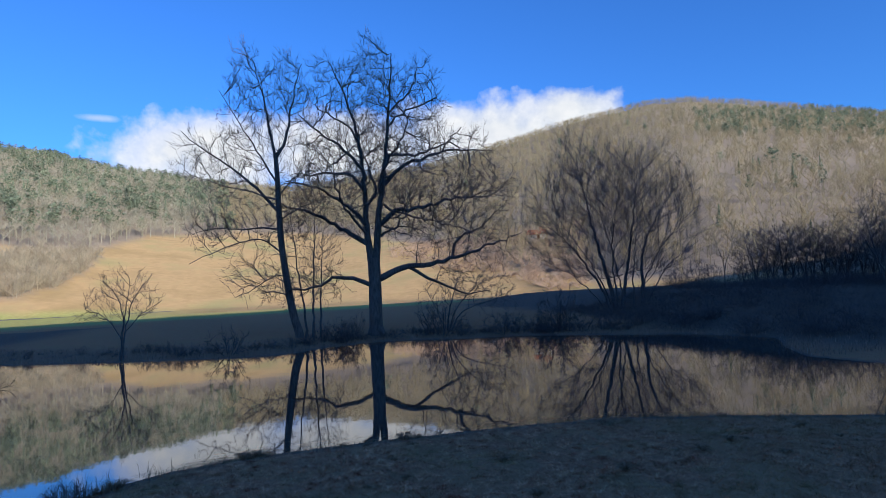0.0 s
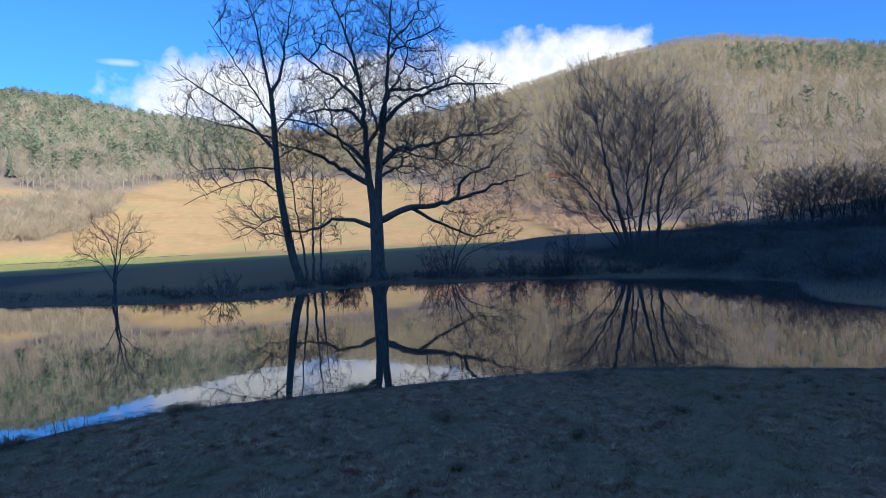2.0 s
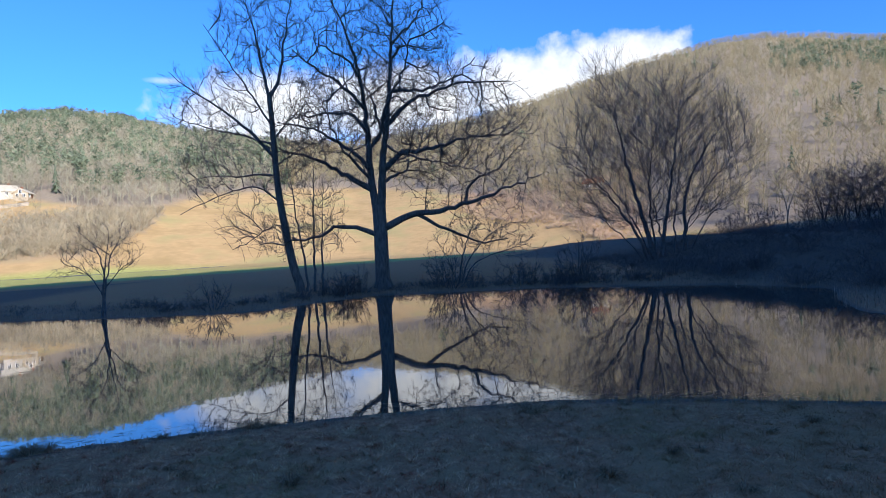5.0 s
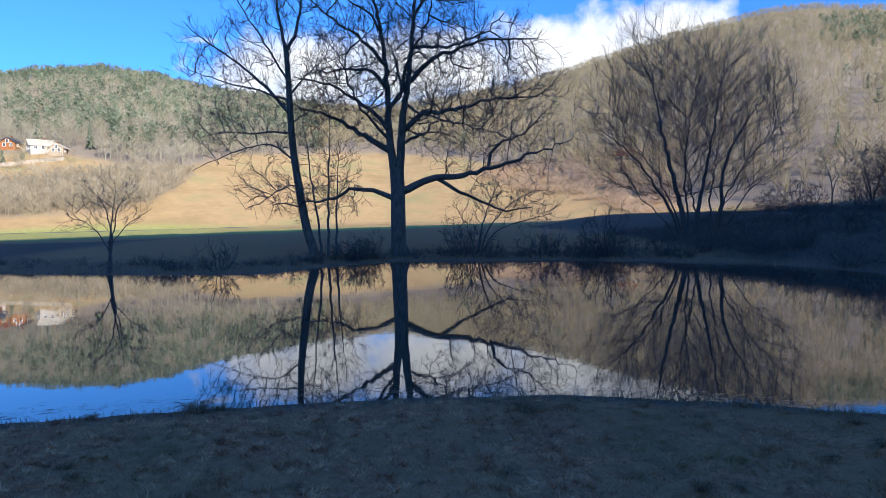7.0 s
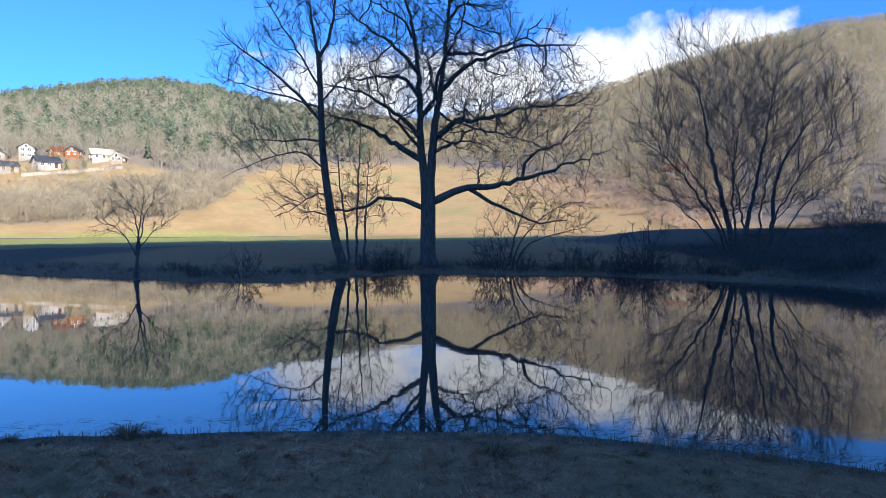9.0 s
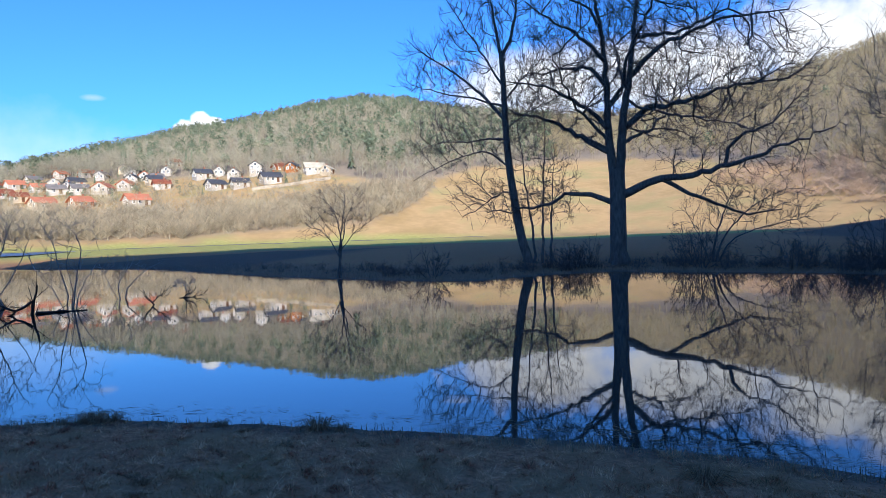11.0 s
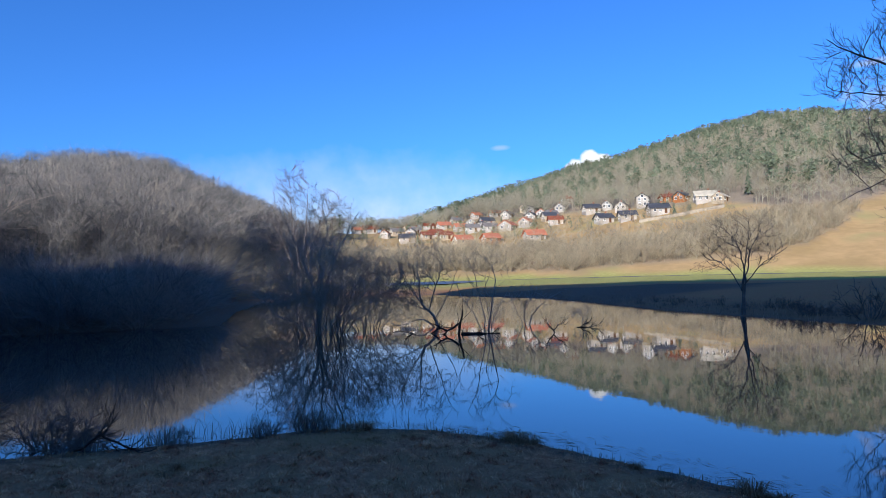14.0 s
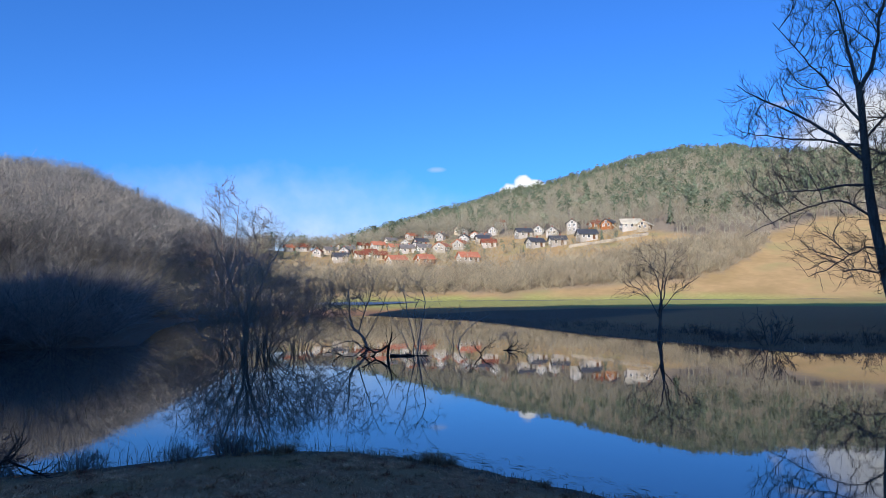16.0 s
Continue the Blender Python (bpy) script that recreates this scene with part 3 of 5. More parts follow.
def build_oak():
    oak = thing("oak_tree", "large bare oak with a forked trunk on the pond's far bank", "tree", at=(-0.6, 38.9, 0.1))
    g = Growth(11)
    stem = g.add_limb([(0, 0, -0.6), (-0.02, 0, 0.6), (0.0, 0, 2.4), (0.02, 0, 4.2), (-0.02, 0, 5.6)], 0.5, 0.43, "trunk", bare=2)
    left = g.add_limb(flat((-0.1, 4.6), (-0.4, 7.5), (-0.5, 10.6), (-0.7, 13.7), (-1.5, 17.0), (-2.5, 19.7), depth=0.5), 0.29, 0.03, "limb", stem, 0.04, 0.4)
    both = g.add_limb(flat((0.1, 4.6), (0.4, 8.0), (0.85, 11.0), (1.25, 14.0), (1.5, 17.0), (1.75, 20.3), depth=-0.5), 0.31, 0.03, "limb", stem, 0.04, 0.4)
    left_limbs = [((-0.3, 3.7), (-1.5, 4.2), (-3.0, 4.3), (-4.3, 3.7), (-7.7, 3.4), -0.6, 0.16), ((-0.3, 6.6), (-2.0, 7.6), (-3.3, 8.5), (-4.7, 9.1), (-7.2, 10.0), 1.2, 0.19),
                  ((-0.4, 7.9), (-1.9, 9.5), (-3.4, 10.3), (-4.6, 10.6), (-5.8, 10.8), -2.2, 0.15), ((-0.5, 10.4), (-1.4, 11.5), (-2.8, 11.8), (-4.2, 11.8), (-5.6, 12.0), 1.6, 0.13),
                  ((-0.65, 12.0), (-1.9, 13.4), (-3.2, 14.3), (-4.0, 14.8), (-4.8, 15.6), -1.2, 0.12), ((-0.9, 14.0), (-1.5, 15.3), (-2.7, 16.0), (-3.2, 16.4), (-3.8, 17.2), 1.4, 0.09)]
    right_limbs = [((0.3, 4.1), (2.4, 5.0), (3.9, 4.95), (7.2, 5.8), (10.8, 7.1), -0.8, 0.24), ((2.3, 4.95), (3.9, 4.0), (5.6, 3.2), (7.3, 2.7), (8.6, 2.9), 0.8, 0.13), ((5.7, 5.4), (6.2, 6.8), (7.2, 7.3), (8.2, 7.7), (9.4, 8.6), 1.0, 0.11),
                   ((0.45, 7.9), (1.8, 8.9), (3.5, 9.2), (6.0, 9.9), (9.2, 10.1), 1.4, 0.19), ((0.7, 9.5), (1.6, 8.9), (2.9, 8.3), (4.3, 7.9), (6.4, 7.2), -2.4, 0.09), ((0.85, 10.8), (2.4, 12.2), (4.3, 12.8), (6.1, 13.1), (8.6, 12.9), -1.5, 0.16)]
    upper_limbs = [((1.1, 13.0), (2.4, 13.1), (3.8, 13.3), (6.1, 14.3), (7.0, 15.4), 1.2, 0.12), ((1.3, 15.0), (2.0, 15.7), (2.7, 16.1), (3.5, 16.3), (4.8, 16.8), -1.5, 0.09), ((1.4, 16.0), (2.3, 17.0), (3.2, 18.0), (3.7, 19.0), (3.9, 19.8), 1.0, 0.08),
                   ((-0.5, 9.2), (0.4, 10.4), (0.2, 11.8), (0.0, 13.0), (-0.3, 14.4), 4.2, 0.13), ((0.7, 9.8), (0.6, 10.8), (1.2, 12.4), (2.0, 13.6), (2.4, 15.0), -4.2, 0.13), ((0.35, 7.0), (1.2, 7.6), (2.2, 8.2), (3.0, 9.4), (3.4, 10.6), 4.4, 0.11), ((-0.35, 7.2), (-1.2, 8.2), (-2.0, 9.0), (-2.6, 10.2), (-3.0, 11.6), -4.0, 0.11)]
    for *pairs, depth, rad in left_limbs + right_limbs + upper_limbs:
        g.add_limb(flat(*pairs, depth=depth), rad * 1.1, 0.032, "limb", len(g.pos), 0.07, 0.2)
    # ellipsoids of the crown: centre, half sizes
    crown = [(0.4, 0, 15.2, 5.1, 4.6, 5.5), (1.9, 0, 11.0, 8.2, 5.8, 4.2), (6.4, -0.2, 6.6, 4.5, 3.0, 2.3), (6.6, 0.4, 3.3, 2.8, 1.8, 1.0), (-5.2, -0.3, 4.0, 3.8, 2.2, 1.5), (-5.0, 0.3, 9.3, 2.7, 2.6, 2.0), (7.8, 0, 9.8, 3.2, 2.8, 3.0)]
    spots = inside(g.rng, crown, 9800)
    spots = spots[~((np.abs(spots[:, 0]) < 1.4) & (spots[:, 2] < 6.0))]
    g.grow(spots, 0.34, 3.4, 0.47, 0.9, 0.38, 0.02, (0.3, 0, 8.0), 0.3)
    g.build(oak, {"limb": M_BARK}, 0.0132, 1.92, 0.95, 0.6)
    # root flare
    for px, py in ((0.5, 0.2), (-0.45, 0.3), (-0.2, -0.5), (0.35, -0.4)):
        w = Wood()
        w.add([(px * 1.7, py * 1.7, -0.4), (px, py, 0.15), (px * 0.5, py * 0.5, 1.0)], [0.2, 0.2, 0.16], 8)
        part("root", w.mesh("root", M_BARK), M_BARK, oak)


def build_ash():
    ash = thing("ash_tree", "slender bare tree leaning over the far bank beside the oak", "tree", at=(-5.95, 38.7, 0.1))
    g = Growth(5)
    stem = g.add_limb(flat((0.15, -0.5), (0.05, 0.6), (-0.3, 1.9), (-0.7, 4.5), (-1.0, 7.3), (-1.12, 11.4), (-1.2, 13.0)), 0.31, 0.15, "trunk", bare=0.75)
    for *pairs, depth, rad in [((-1.2, 12.8), (-1.5, 14.4), (-1.8, 16.6), (-2.3, 18.4), (-2.5, 19.8), 0.6, 0.12), ((-1.15, 12.8), (-0.45, 14.1), (-0.1, 16.1), (0.3, 17.9), (0.8, 19.3), -0.5, 0.13), ((-1.1, 9.0), (-2.6, 10.7), (-4.5, 12.4), (-6.5, 13.8), (-7.4, 14.7), 0.6, 0.13),
                               ((-1.1, 9.8), (-2.4, 10.2), (-3.4, 10.5), (-5.5, 11.0), (-6.9, 11.7), -1.2, 0.08), ((-1.05, 7.8), (-2.2, 7.9), (-3.5, 7.9), (-5.6, 8.0), (-7.0, 7.6), 1.0, 0.08), ((-0.9, 6.1), (-1.9, 6.9), (-3.0, 7.1), (-5.0, 6.4), (-6.8, 5.6), -0.9, 0.07),
                               ((-0.7, 4.5), (-1.4, 4.6), (-2.4, 4.1), (-3.0, 3.7), (-4.2, 3.2), 0.7, 0.05), ((-1.15, 11.0), (-2.2, 12.8), (-3.0, 14.2), (-3.8, 15.6), (-4.6, 17.0), -1.4, 0.08), ((-1.1, 10.0), (-0.4, 11.0), (0.4, 11.8), (1.0, 12.6), (1.5, 13.6), 1.2, 0.07),
                               ((-1.05, 8.4), (-0.4, 8.8), (0.4, 9.2), (1.0, 9.4), (1.8, 9.8), -1.0, 0.06)]:
        g.add_limb(flat(*pairs, depth=depth), rad, 0.018, "limb", stem, 0.04, 0.12)
    crown = [(-1.7, 0, 16.2, 3.0, 2.6, 4.0), (-4.6, 0, 12.0, 3.1, 2.4, 2.6), (-4.0, 0, 8.0, 3.3, 2.4, 1.9), (-2.6, 0, 4.6, 2.2, 1.8, 1.3), (0.7, 0, 11.0, 1.7, 1.8, 3.0)]
    g.grow(inside(g.rng, crown, 3000), 0.36, 3.0, 0.5, 1.2, 0.16, 0.12, (-1.0, 0, 6.0), 0.4)
    g.build(ash, {"trunk": M_BARK, "limb": M_TWIG}, 0.0115, 2.1, 1.05, 0.64, 0.25)
    for seed, x, lean, top in ((3, -5.45, -0.75, 8.2), (4, -4.95, 0.3, 8.6), (6, -4.45, 0.25, 6.0)):
        sap = thing("sapling", "thin bare sapling between the oak and the leaning tree", "tree", "saplings", at=(x, 38.4, 0.15))
        g = Growth(seed)
        g.add_limb(flat((0, -0.4), (0.02, 1.2), (lean * 0.4, top * 0.5), (lean, top), depth=0.3), 0.11, 0.02, "trunk", None, 0.03, 0.35)
        g.grow(inside(g.rng, [(lean, 0.2, top * 0.92, 1.5, 1.3, top * 0.3), (lean * 0.5, 0.1, top * 0.55, 0.9, 0.9, top * 0.2)], 520), 0.3, 2.4, 0.42, 0.9, 0.2, 0.12, (0, 0, top * 0.3), 0.4)
        g.build(sap, {"trunk": M_TWIG, "limb": M_TWIG}, 0.009, 2.3, 0.9, 0.45)


def build_round_tree():
    tree = thing("round_tree", "broad many-stemmed bare tree with a round crown", "tree", at=(19.1, 41.6, 0.95))
    g = Growth(19)
    for *pairs, depth, rad in [((0.2, -0.6), (-0.3, 1.8), (-1.0, 5.0), (-1.6, 8.0), (-2.3, 12.6), 0.7, 0.27), ((0.5, -0.6), (0.9, 2.2), (1.4, 4.8), (1.9, 8.4), (2.4, 11.8), -0.8, 0.22), ((2.3, -0.6), (2.6, 2.0), (2.9, 4.6), (4.6, 7.8), (6.6, 10.0), 0.8, 0.23),
                               ((-0.2, -0.6), (-1.2, 1.8), (-2.6, 3.8), (-4.2, 5.6), (-6.8, 7.7), -0.8, 0.17), ((-0.4, -0.6), (-1.6, 1.2), (-3.2, 2.8), (-4.6, 3.8), (-6.6, 5.0), 1.6, 0.11), ((2.5, -0.6), (3.2, 1.2), (4.2, 2.8), (5.6, 4.2), (7.6, 5.6), -1.0, 0.12),
                               ((1.6, -0.6), (2.0, 2.4), (2.8, 5.0), (3.6, 7.6), (4.2, 10.4), 3.2, 0.15), ((0.3, -0.6), (-0.2, 2.4), (-0.6, 5.2), (-0.6, 8.0), (-0.2, 11.2), -3.2, 0.16), ((0.7, -0.6), (0.8, 2.4), (0.6, 5.4), (0.4, 8.0), (0.4, 11.6), 3.4, 0.15),
                               ((-0.1, -0.6), (-0.8, 2.2), (-2.2, 5.0), (-3.4, 7.4), (-4.6, 9.8), 2.8, 0.14), ((2.0, -0.6), (2.6, 2.4), (3.6, 4.8), (4.8, 6.4), (6.0, 8.0), -3.0, 0.14)]:
        g.add_limb(flat(*pairs, depth=depth), rad * (0.85 if rad > 0.165 else 0.6), 0.012, "stem", None, 0.05, 0.26)
    crown = [(0.3, 0, 6.9, 7.5, 5.6, 5.6), (-1.9, 0, 10.0, 4.2, 4.0, 4.2), (3.0, 0, 9.4, 4.2, 4.0, 3.8)]
    spots = inside(g.rng, crown, 7400)
    spots = spots[spots[:, 2] > 1.6 + 0.2 * np.abs(spots[:, 0] - 0.8) * (np.abs(spots[:, 0] - 0.8) < 4)]
    g.grow(spots, 0.4, 3.2, 0.54, 1.5, 0.1, 0.2, (0.8, 0, -1.0), 0.8)
    g.build(tree, {"limb": M_TWIG}, 0.0076, 2.3, 1.05, 0.95, 0.2)


def lesser_tree(name, label, at, seed, stems, crown, count, material, tip=0.008, step=0.26, keep=0.7, crook=0.2, lift=0.15, twigs=0.9, group=""):
    """stems: places of each stem, its depth and thickness."""
    ob = thing(name, label, "shrub" if "scrub" in name or "shrub" in name or "open" in name else "tree", group, at=at)
    g = Growth(seed)
    for *pairs, depth, rad in stems:
        g.add_limb(flat(*pairs, depth=depth), rad, 0.014, "stem", None, 0.02, 0.3, 0.3)
    g.grow(inside(g.rng, crown, count), step, 2.2, step * 1.45, keep, crook, lift, (stems[0][0][0], 0, 0.8), 0.4)
    g.build(ob, {"limb": material}, tip, 2.3, twigs, step * 1.3)
    return ob


def bush_woods(seed, stems, height, width, kind, rad=0.1, lean=0.0, fork=0.0, drop=0.5):
    """Stems, one wood each, and all their shoots as one wood. fork: height of a single trunk below the stems."""
    rng = random.Random(seed)
    low, high = [], Wood()
    if fork:
        w = Wood()
        w.add([(0, 0, -0.4), (0.02, 0, 0.05), (0.0, 0.03, fork * 0.5), (0.02, 0, fork + 0.1)], [rad * 2.1, rad * 1.6, rad * 1.4, rad * 1.2], 9)
        low.append(w)
    for s in range(stems):
        a = 6.283 * (s * 0.618 + rng.random() * 0.12)
        out = width * math.sqrt((s + 0.5) / stems) * rng.uniform(0.75, 1.05)
        top = height * (1 - drop * (out / width) ** 2) * rng.uniform(0.85, 1.05)
        end = (math.cos(a) * out + lean, math.sin(a) * out, top)
        foot = (0, 0, fork * rng.uniform(0.75, 1.0)) if fork else (math.cos(a) * width * 0.08, math.sin(a) * width * 0.08, -0.4)
        pts = bowed(foot, end, 0.1 * out, 8, rng, 0.018 * height)
        thick = rad * rng.uniform(0.6, 1.1)
        radii = [thick * (1 - 0.88 * i / 8) + 0.008 for i in range(9)]
        w = Wood()
        w.add(pts, radii, 7)
        low.append(w)
        sprout(high, rng, pts, radii, 0, kind)
    return low, high


BUSH = dict(kids=(13, 8, 6), first=0.16, spread=0.6, ratio=0.46, least=0.5, thin=(0.5, 0.48, 0.5), tip=0.008, segs=(8, 6, 4, 3), wig=0.1, up=0.07)
SCRUB = dict(kids=(8, 5, 3), first=0.12, spread=0.6, ratio=0.36, least=0.3, thin=(0.5, 0.55, 0.6), tip=0.007, segs=(6, 4, 3, 3), wig=0.13, up=0.06)


def bush(name, label, category, at, seed, stems, height, width, kind, material, group="", rad=0.1, lean=0.0, fork=0.0, split=True, drop=0.5):
    ob = thing(name, label, category, group, at=at)
    low, high = bush_woods(seed, stems, height, width, kind, rad, lean, fork, drop)
    if split:
        for k, w in enumerate(low):
            part("trunk" if fork and not k else "stem", w.mesh("stem", material), material, ob)
    else:
        for w in low:
            for key, lines in w.lines.items():
                high.lines.setdefault(key, []).extend(lines)
    part("crown", high.mesh("crown", material), material, ob)
    return ob


build_oak()
build_ash()
build_round_tree()
lesser_tree("small_tree", "small bare tree standing at the far waterline", (-15.5, 32.7, 0.05), 8,
            [((0, -0.4), (0.1, 1.2), (0.2, 2.2), (-0.1, 3.4), (-0.5, 4.2), 0.3, 0.085), ((0.15, -0.3), (0.25, 1.4), (0.45, 2.2), (0.7, 3.2), (1.3, 4.2), -0.3, 0.07), ((0.05, 1.2), (0.15, 1.9), (0.3, 2.8), (0.4, 3.6), (0.5, 4.6), 0.2, 0.05),
             ((0.05, 1.3), (-0.4, 2.0), (-0.9, 2.5), (-1.5, 2.9), (-2.0, 3.3), 0.4, 0.04), ((0.2, 1.5), (0.7, 2.1), (1.1, 2.6), (1.6, 2.9), (2.1, 3.3), 0.5, 0.035)],
            [(0.25, 0, 3.4, 2.0, 1.6, 1.5), (-0.9, 0, 2.4, 1.5, 1.0, 0.5)], 700, M_TWIG, 0.008)
lesser_tree("bank_tree", "low arching bare tree on the far bank under the oak", (4.3, 37.9, 0.5), 14,
            [((0, -0.4), (0.15, 0.9), (0.5, 2.1), (0.9, 3.2), (1.4, 4.1), 0.3, 0.08), ((0.1, -0.4), (0.5, 1.0), (1.2, 2.0), (2.2, 2.9), (3.4, 3.5), -0.4, 0.07), ((0.2, -0.4), (0.9, 0.9), (1.9, 1.4), (3.2, 1.8), (4.8, 2.1), 0.4, 0.06), ((-0.1, -0.4), (-0.5, 0.8), (-0.8, 1.6), (-1.2, 2.4), (-1.4, 3.0), 0.4, 0.05)],
            [(2.0, 0, 2.7, 3.2, 1.8, 1.6), (3.6, 0, 1.9, 2.0, 1.2, 0.9), (-0.7, 0, 2.2, 1.1, 1.0, 1.2)], 900, M_TWIG, 0.0092, crook=0.25)
willow = lesser_tree("tall_willow", "tall bare willow whose top stands in the sun", (-74.6, 35.0, 0.9), 21,
                     [((0, -0.4), (0.2, 2.6), (0.0, 5.6), (-0.5, 9.0), (-0.9, 15.4), 0.6, 0.17), ((0.2, -0.3), (0.8, 3.0), (1.8, 6.0), (3.4, 9.0), (5.8, 12.0), -0.8, 0.13), ((0.1, 1.8), (-0.8, 4.0), (-1.6, 6.0), (-2.4, 8.0), (-3.4, 10.0), 0.8, 0.14), ((0.1, 3.0), (0.8, 5.4), (1.2, 8.0), (1.4, 11.0), (1.6, 14.0), -0.6, 0.15)],
                     [(-0.6, 0, 12.6, 2.4, 2.2, 4.0), (3.6, 0, 9.6, 3.4, 2.4, 3.0), (-2.0, 0, 7.6, 2.6, 2.2, 3.0), (2.0, 0, 6.0, 3.6, 2.4, 2.6), (0, 0, 3.2, 3.8, 2.6, 2.2)], 2700, M_TWIG, 0.015, 0.42, 0.9, 0.18, 0.15, 1.3)
willow.rotation_euler = (0, 0, radians(64))


def on_ground(x, y):
    return float(ground_z(np.array([x]), np.array([y]))[0])


def scatter(first, spots, seed, lo=0.8, hi=1.2, sink=0.1, floor=None):
    """Copies of a thing at spots, each turned and sized a little differently."""
    rng = random.Random(seed)
    for x, y, size in spots:
        z = on_ground(x, y) - sink if floor is None else floor
        s = size * rng.uniform(lo, hi)
        copy_thing(first, Matrix.LocRotScale((x, y, z), Euler((0, 0, rng.uniform(0, 6.28))), (s, s, s * rng.uniform(0.9, 1.1))))


# low shrubs and withered tangle of the far bank, in five shapes
bank = [bush("bank_shrub", "low tangled bare shrub on the far bank", "shrub", (px, py, 0.3), 30 + k, stems, tall, wide, dict(SCRUB, wig=0.2, spread=0.8, kids=(5, 3, 2), tip=0.009), M_TWIG, "far bank shrubs", 0.02, split=False)
        for k, (px, py, stems, tall, wide) in enumerate(((3.6, 36.0, 9, 1.9, 1.6), (7.5, 34.9, 7, 1.2, 1.9), (-9.5, 31.6, 6, 1.0, 1.2), (11.0, 34.0, 10, 2.6, 1.8), (-3.0, 36.0, 8, 0.9, 1.6)))]
rng = random.Random(77)
for k in range(120):
    px = -26 + 46 * rng.random()
    py = float(np.interp(px, [-26, -15, -8, -4, 0, 5, 12, 20], [38.5, 33.4, 31.2, 35, 36.9, 35.2, 32.2, 29])) + rng.uniform(-0.1, 2.2)
    scatter(bank[k % 5], [(px, py, rng.uniform(0.3, 0.7) * (0.3 if px < -17 else 0.8 if px < 1 else 1))], 100 + k)
for k in range(60):
    px = rng.uniform(17.5, 46)
    scatter(bank[k % 5], [(px, rng.uniform(17, 42) - 0.1 * (px - 19), rng.uniform(0.35, 0.75))], 200 + k)

# dark scrub of the pond's near end, rooted in the shallows
def fan(seed, count, wide, tall, rad, foot=0.3):
    """Stems that spread from one foot, the outer ones lower."""
    rng = random.Random(seed)
    out = []
    for k in range(count):
        a, far = 6.283 * 0.618 * k, wide * math.sqrt((k + 0.5) / count)
        x, y, z = math.cos(a) * far, math.sin(a) * far, tall * (1 - 0.55 * (far / wide) ** 2) * rng.uniform(0.85, 1.05)
        sx = math.cos(a) * foot * far / wide
        out.append(((sx, -0.4), (sx + 0.2 * x + rng.gauss(0, 0.1), 0.25 * z), (sx + 0.45 * x + rng.gauss(0, 0.15), 0.5 * z), (0.72 * x + rng.gauss(0, 0.15), 0.76 * z), (x, z), y, rad * rng.uniform(0.6, 1.1)))
    return out


water_bush = lesser_tree("willow_scrub", "dense dark willow scrub standing in the shallow water", (-24.9, 14.9, 0.0), 41, fan(41, 17, 3.9, 3.8, 0.034, 0.8),
                         [(0, 0, 2.0, 3.6, 3.2, 1.9)], 1700, M_WILLOW, 0.008, 0.26, 0.8, 0.2, 0.12, 1.0, "willow scrub")
scatter(water_bush, [(-24.3, 16.3, 0.72), (-24.2, 14.0, 0.8), (-25.2, 13.2, 0.75), (-36.0, 9.0, 0.7), (-38.0, 5.0, 0.75), (-39.6, 0.6, 0.8), (-39, 11.2, 0.8), (-41.0, 8.0, 0.9), (-42.5, 3, 0.9)], 5, floor=0.0)
forked = lesser_tree("dark_willow", "dark forked willow rising out of the water scrub", (-25.7, 14.3, 0.0), 47,
            [((0, -0.5), (0.1, 1.2), (-0.3, 2.6), (-0.9, 4.2), (-1.6, 5.8), 0.6, 0.11), ((0.1, -0.4), (0.3, 1.4), (0.7, 2.8), (1.3, 4.2), (2.0, 5.4), -0.5, 0.1), ((0.05, 1.0), (0.3, 2.2), (0.2, 3.4), (0.6, 4.6), (0.4, 5.8), 0.3, 0.055)],
            [(0.1, 0, 4.0, 2.9, 2.4, 2.2)], 1000, M_WILLOW, 0.0068, 0.28, twigs=0.9)
forked.rotation_euler = (0, 0, radians(66))
lean = lesser_tree("open_willow", "dark willow leaning low out of the pond water", (-23.1, 19.35, 0.0), 52,
                   [((0.1, -0.4), (-0.25, 0.5), (-0.7, 0.95), (-0.9, 1.7), (-1.0, 3.4), 0.4, 0.085), ((-0.5, 0.7), (-0.3, 1.4), (0.0, 2.2), (0.2, 2.9), (0.5, 3.6), -0.5, 0.045), ((-0.75, 1.0), (-1.2, 1.7), (-1.5, 2.3), (-1.8, 2.9), (-2.2, 3.4), 0.5, 0.045),
                    ((-0.2, 0.4), (0.1, 0.9), (0.45, 1.5), (0.7, 2.1), (0.9, 2.6), 0.4, 0.035), ((0, -0.2), (-0.7, 0.35), (-1.3, 0.3), (-1.8, 0.12), (-2.4, 0.2), -0.4, 0.05), ((-0.6, 0.8), (-1.3, 1.1), (-2.0, 1.5), (-2.6, 2.0), (-3.0, 2.5), -0.6, 0.035)],
                   [(-0.9, 0, 2.7, 1.9, 1.5, 1.3), (-1.6, 0, 1.3, 1.5, 1.0, 0.8)], 1150, M_WILLOW, 0.009, 0.24, 0.9, 0.2, 0.14, 1.1, "open willows")
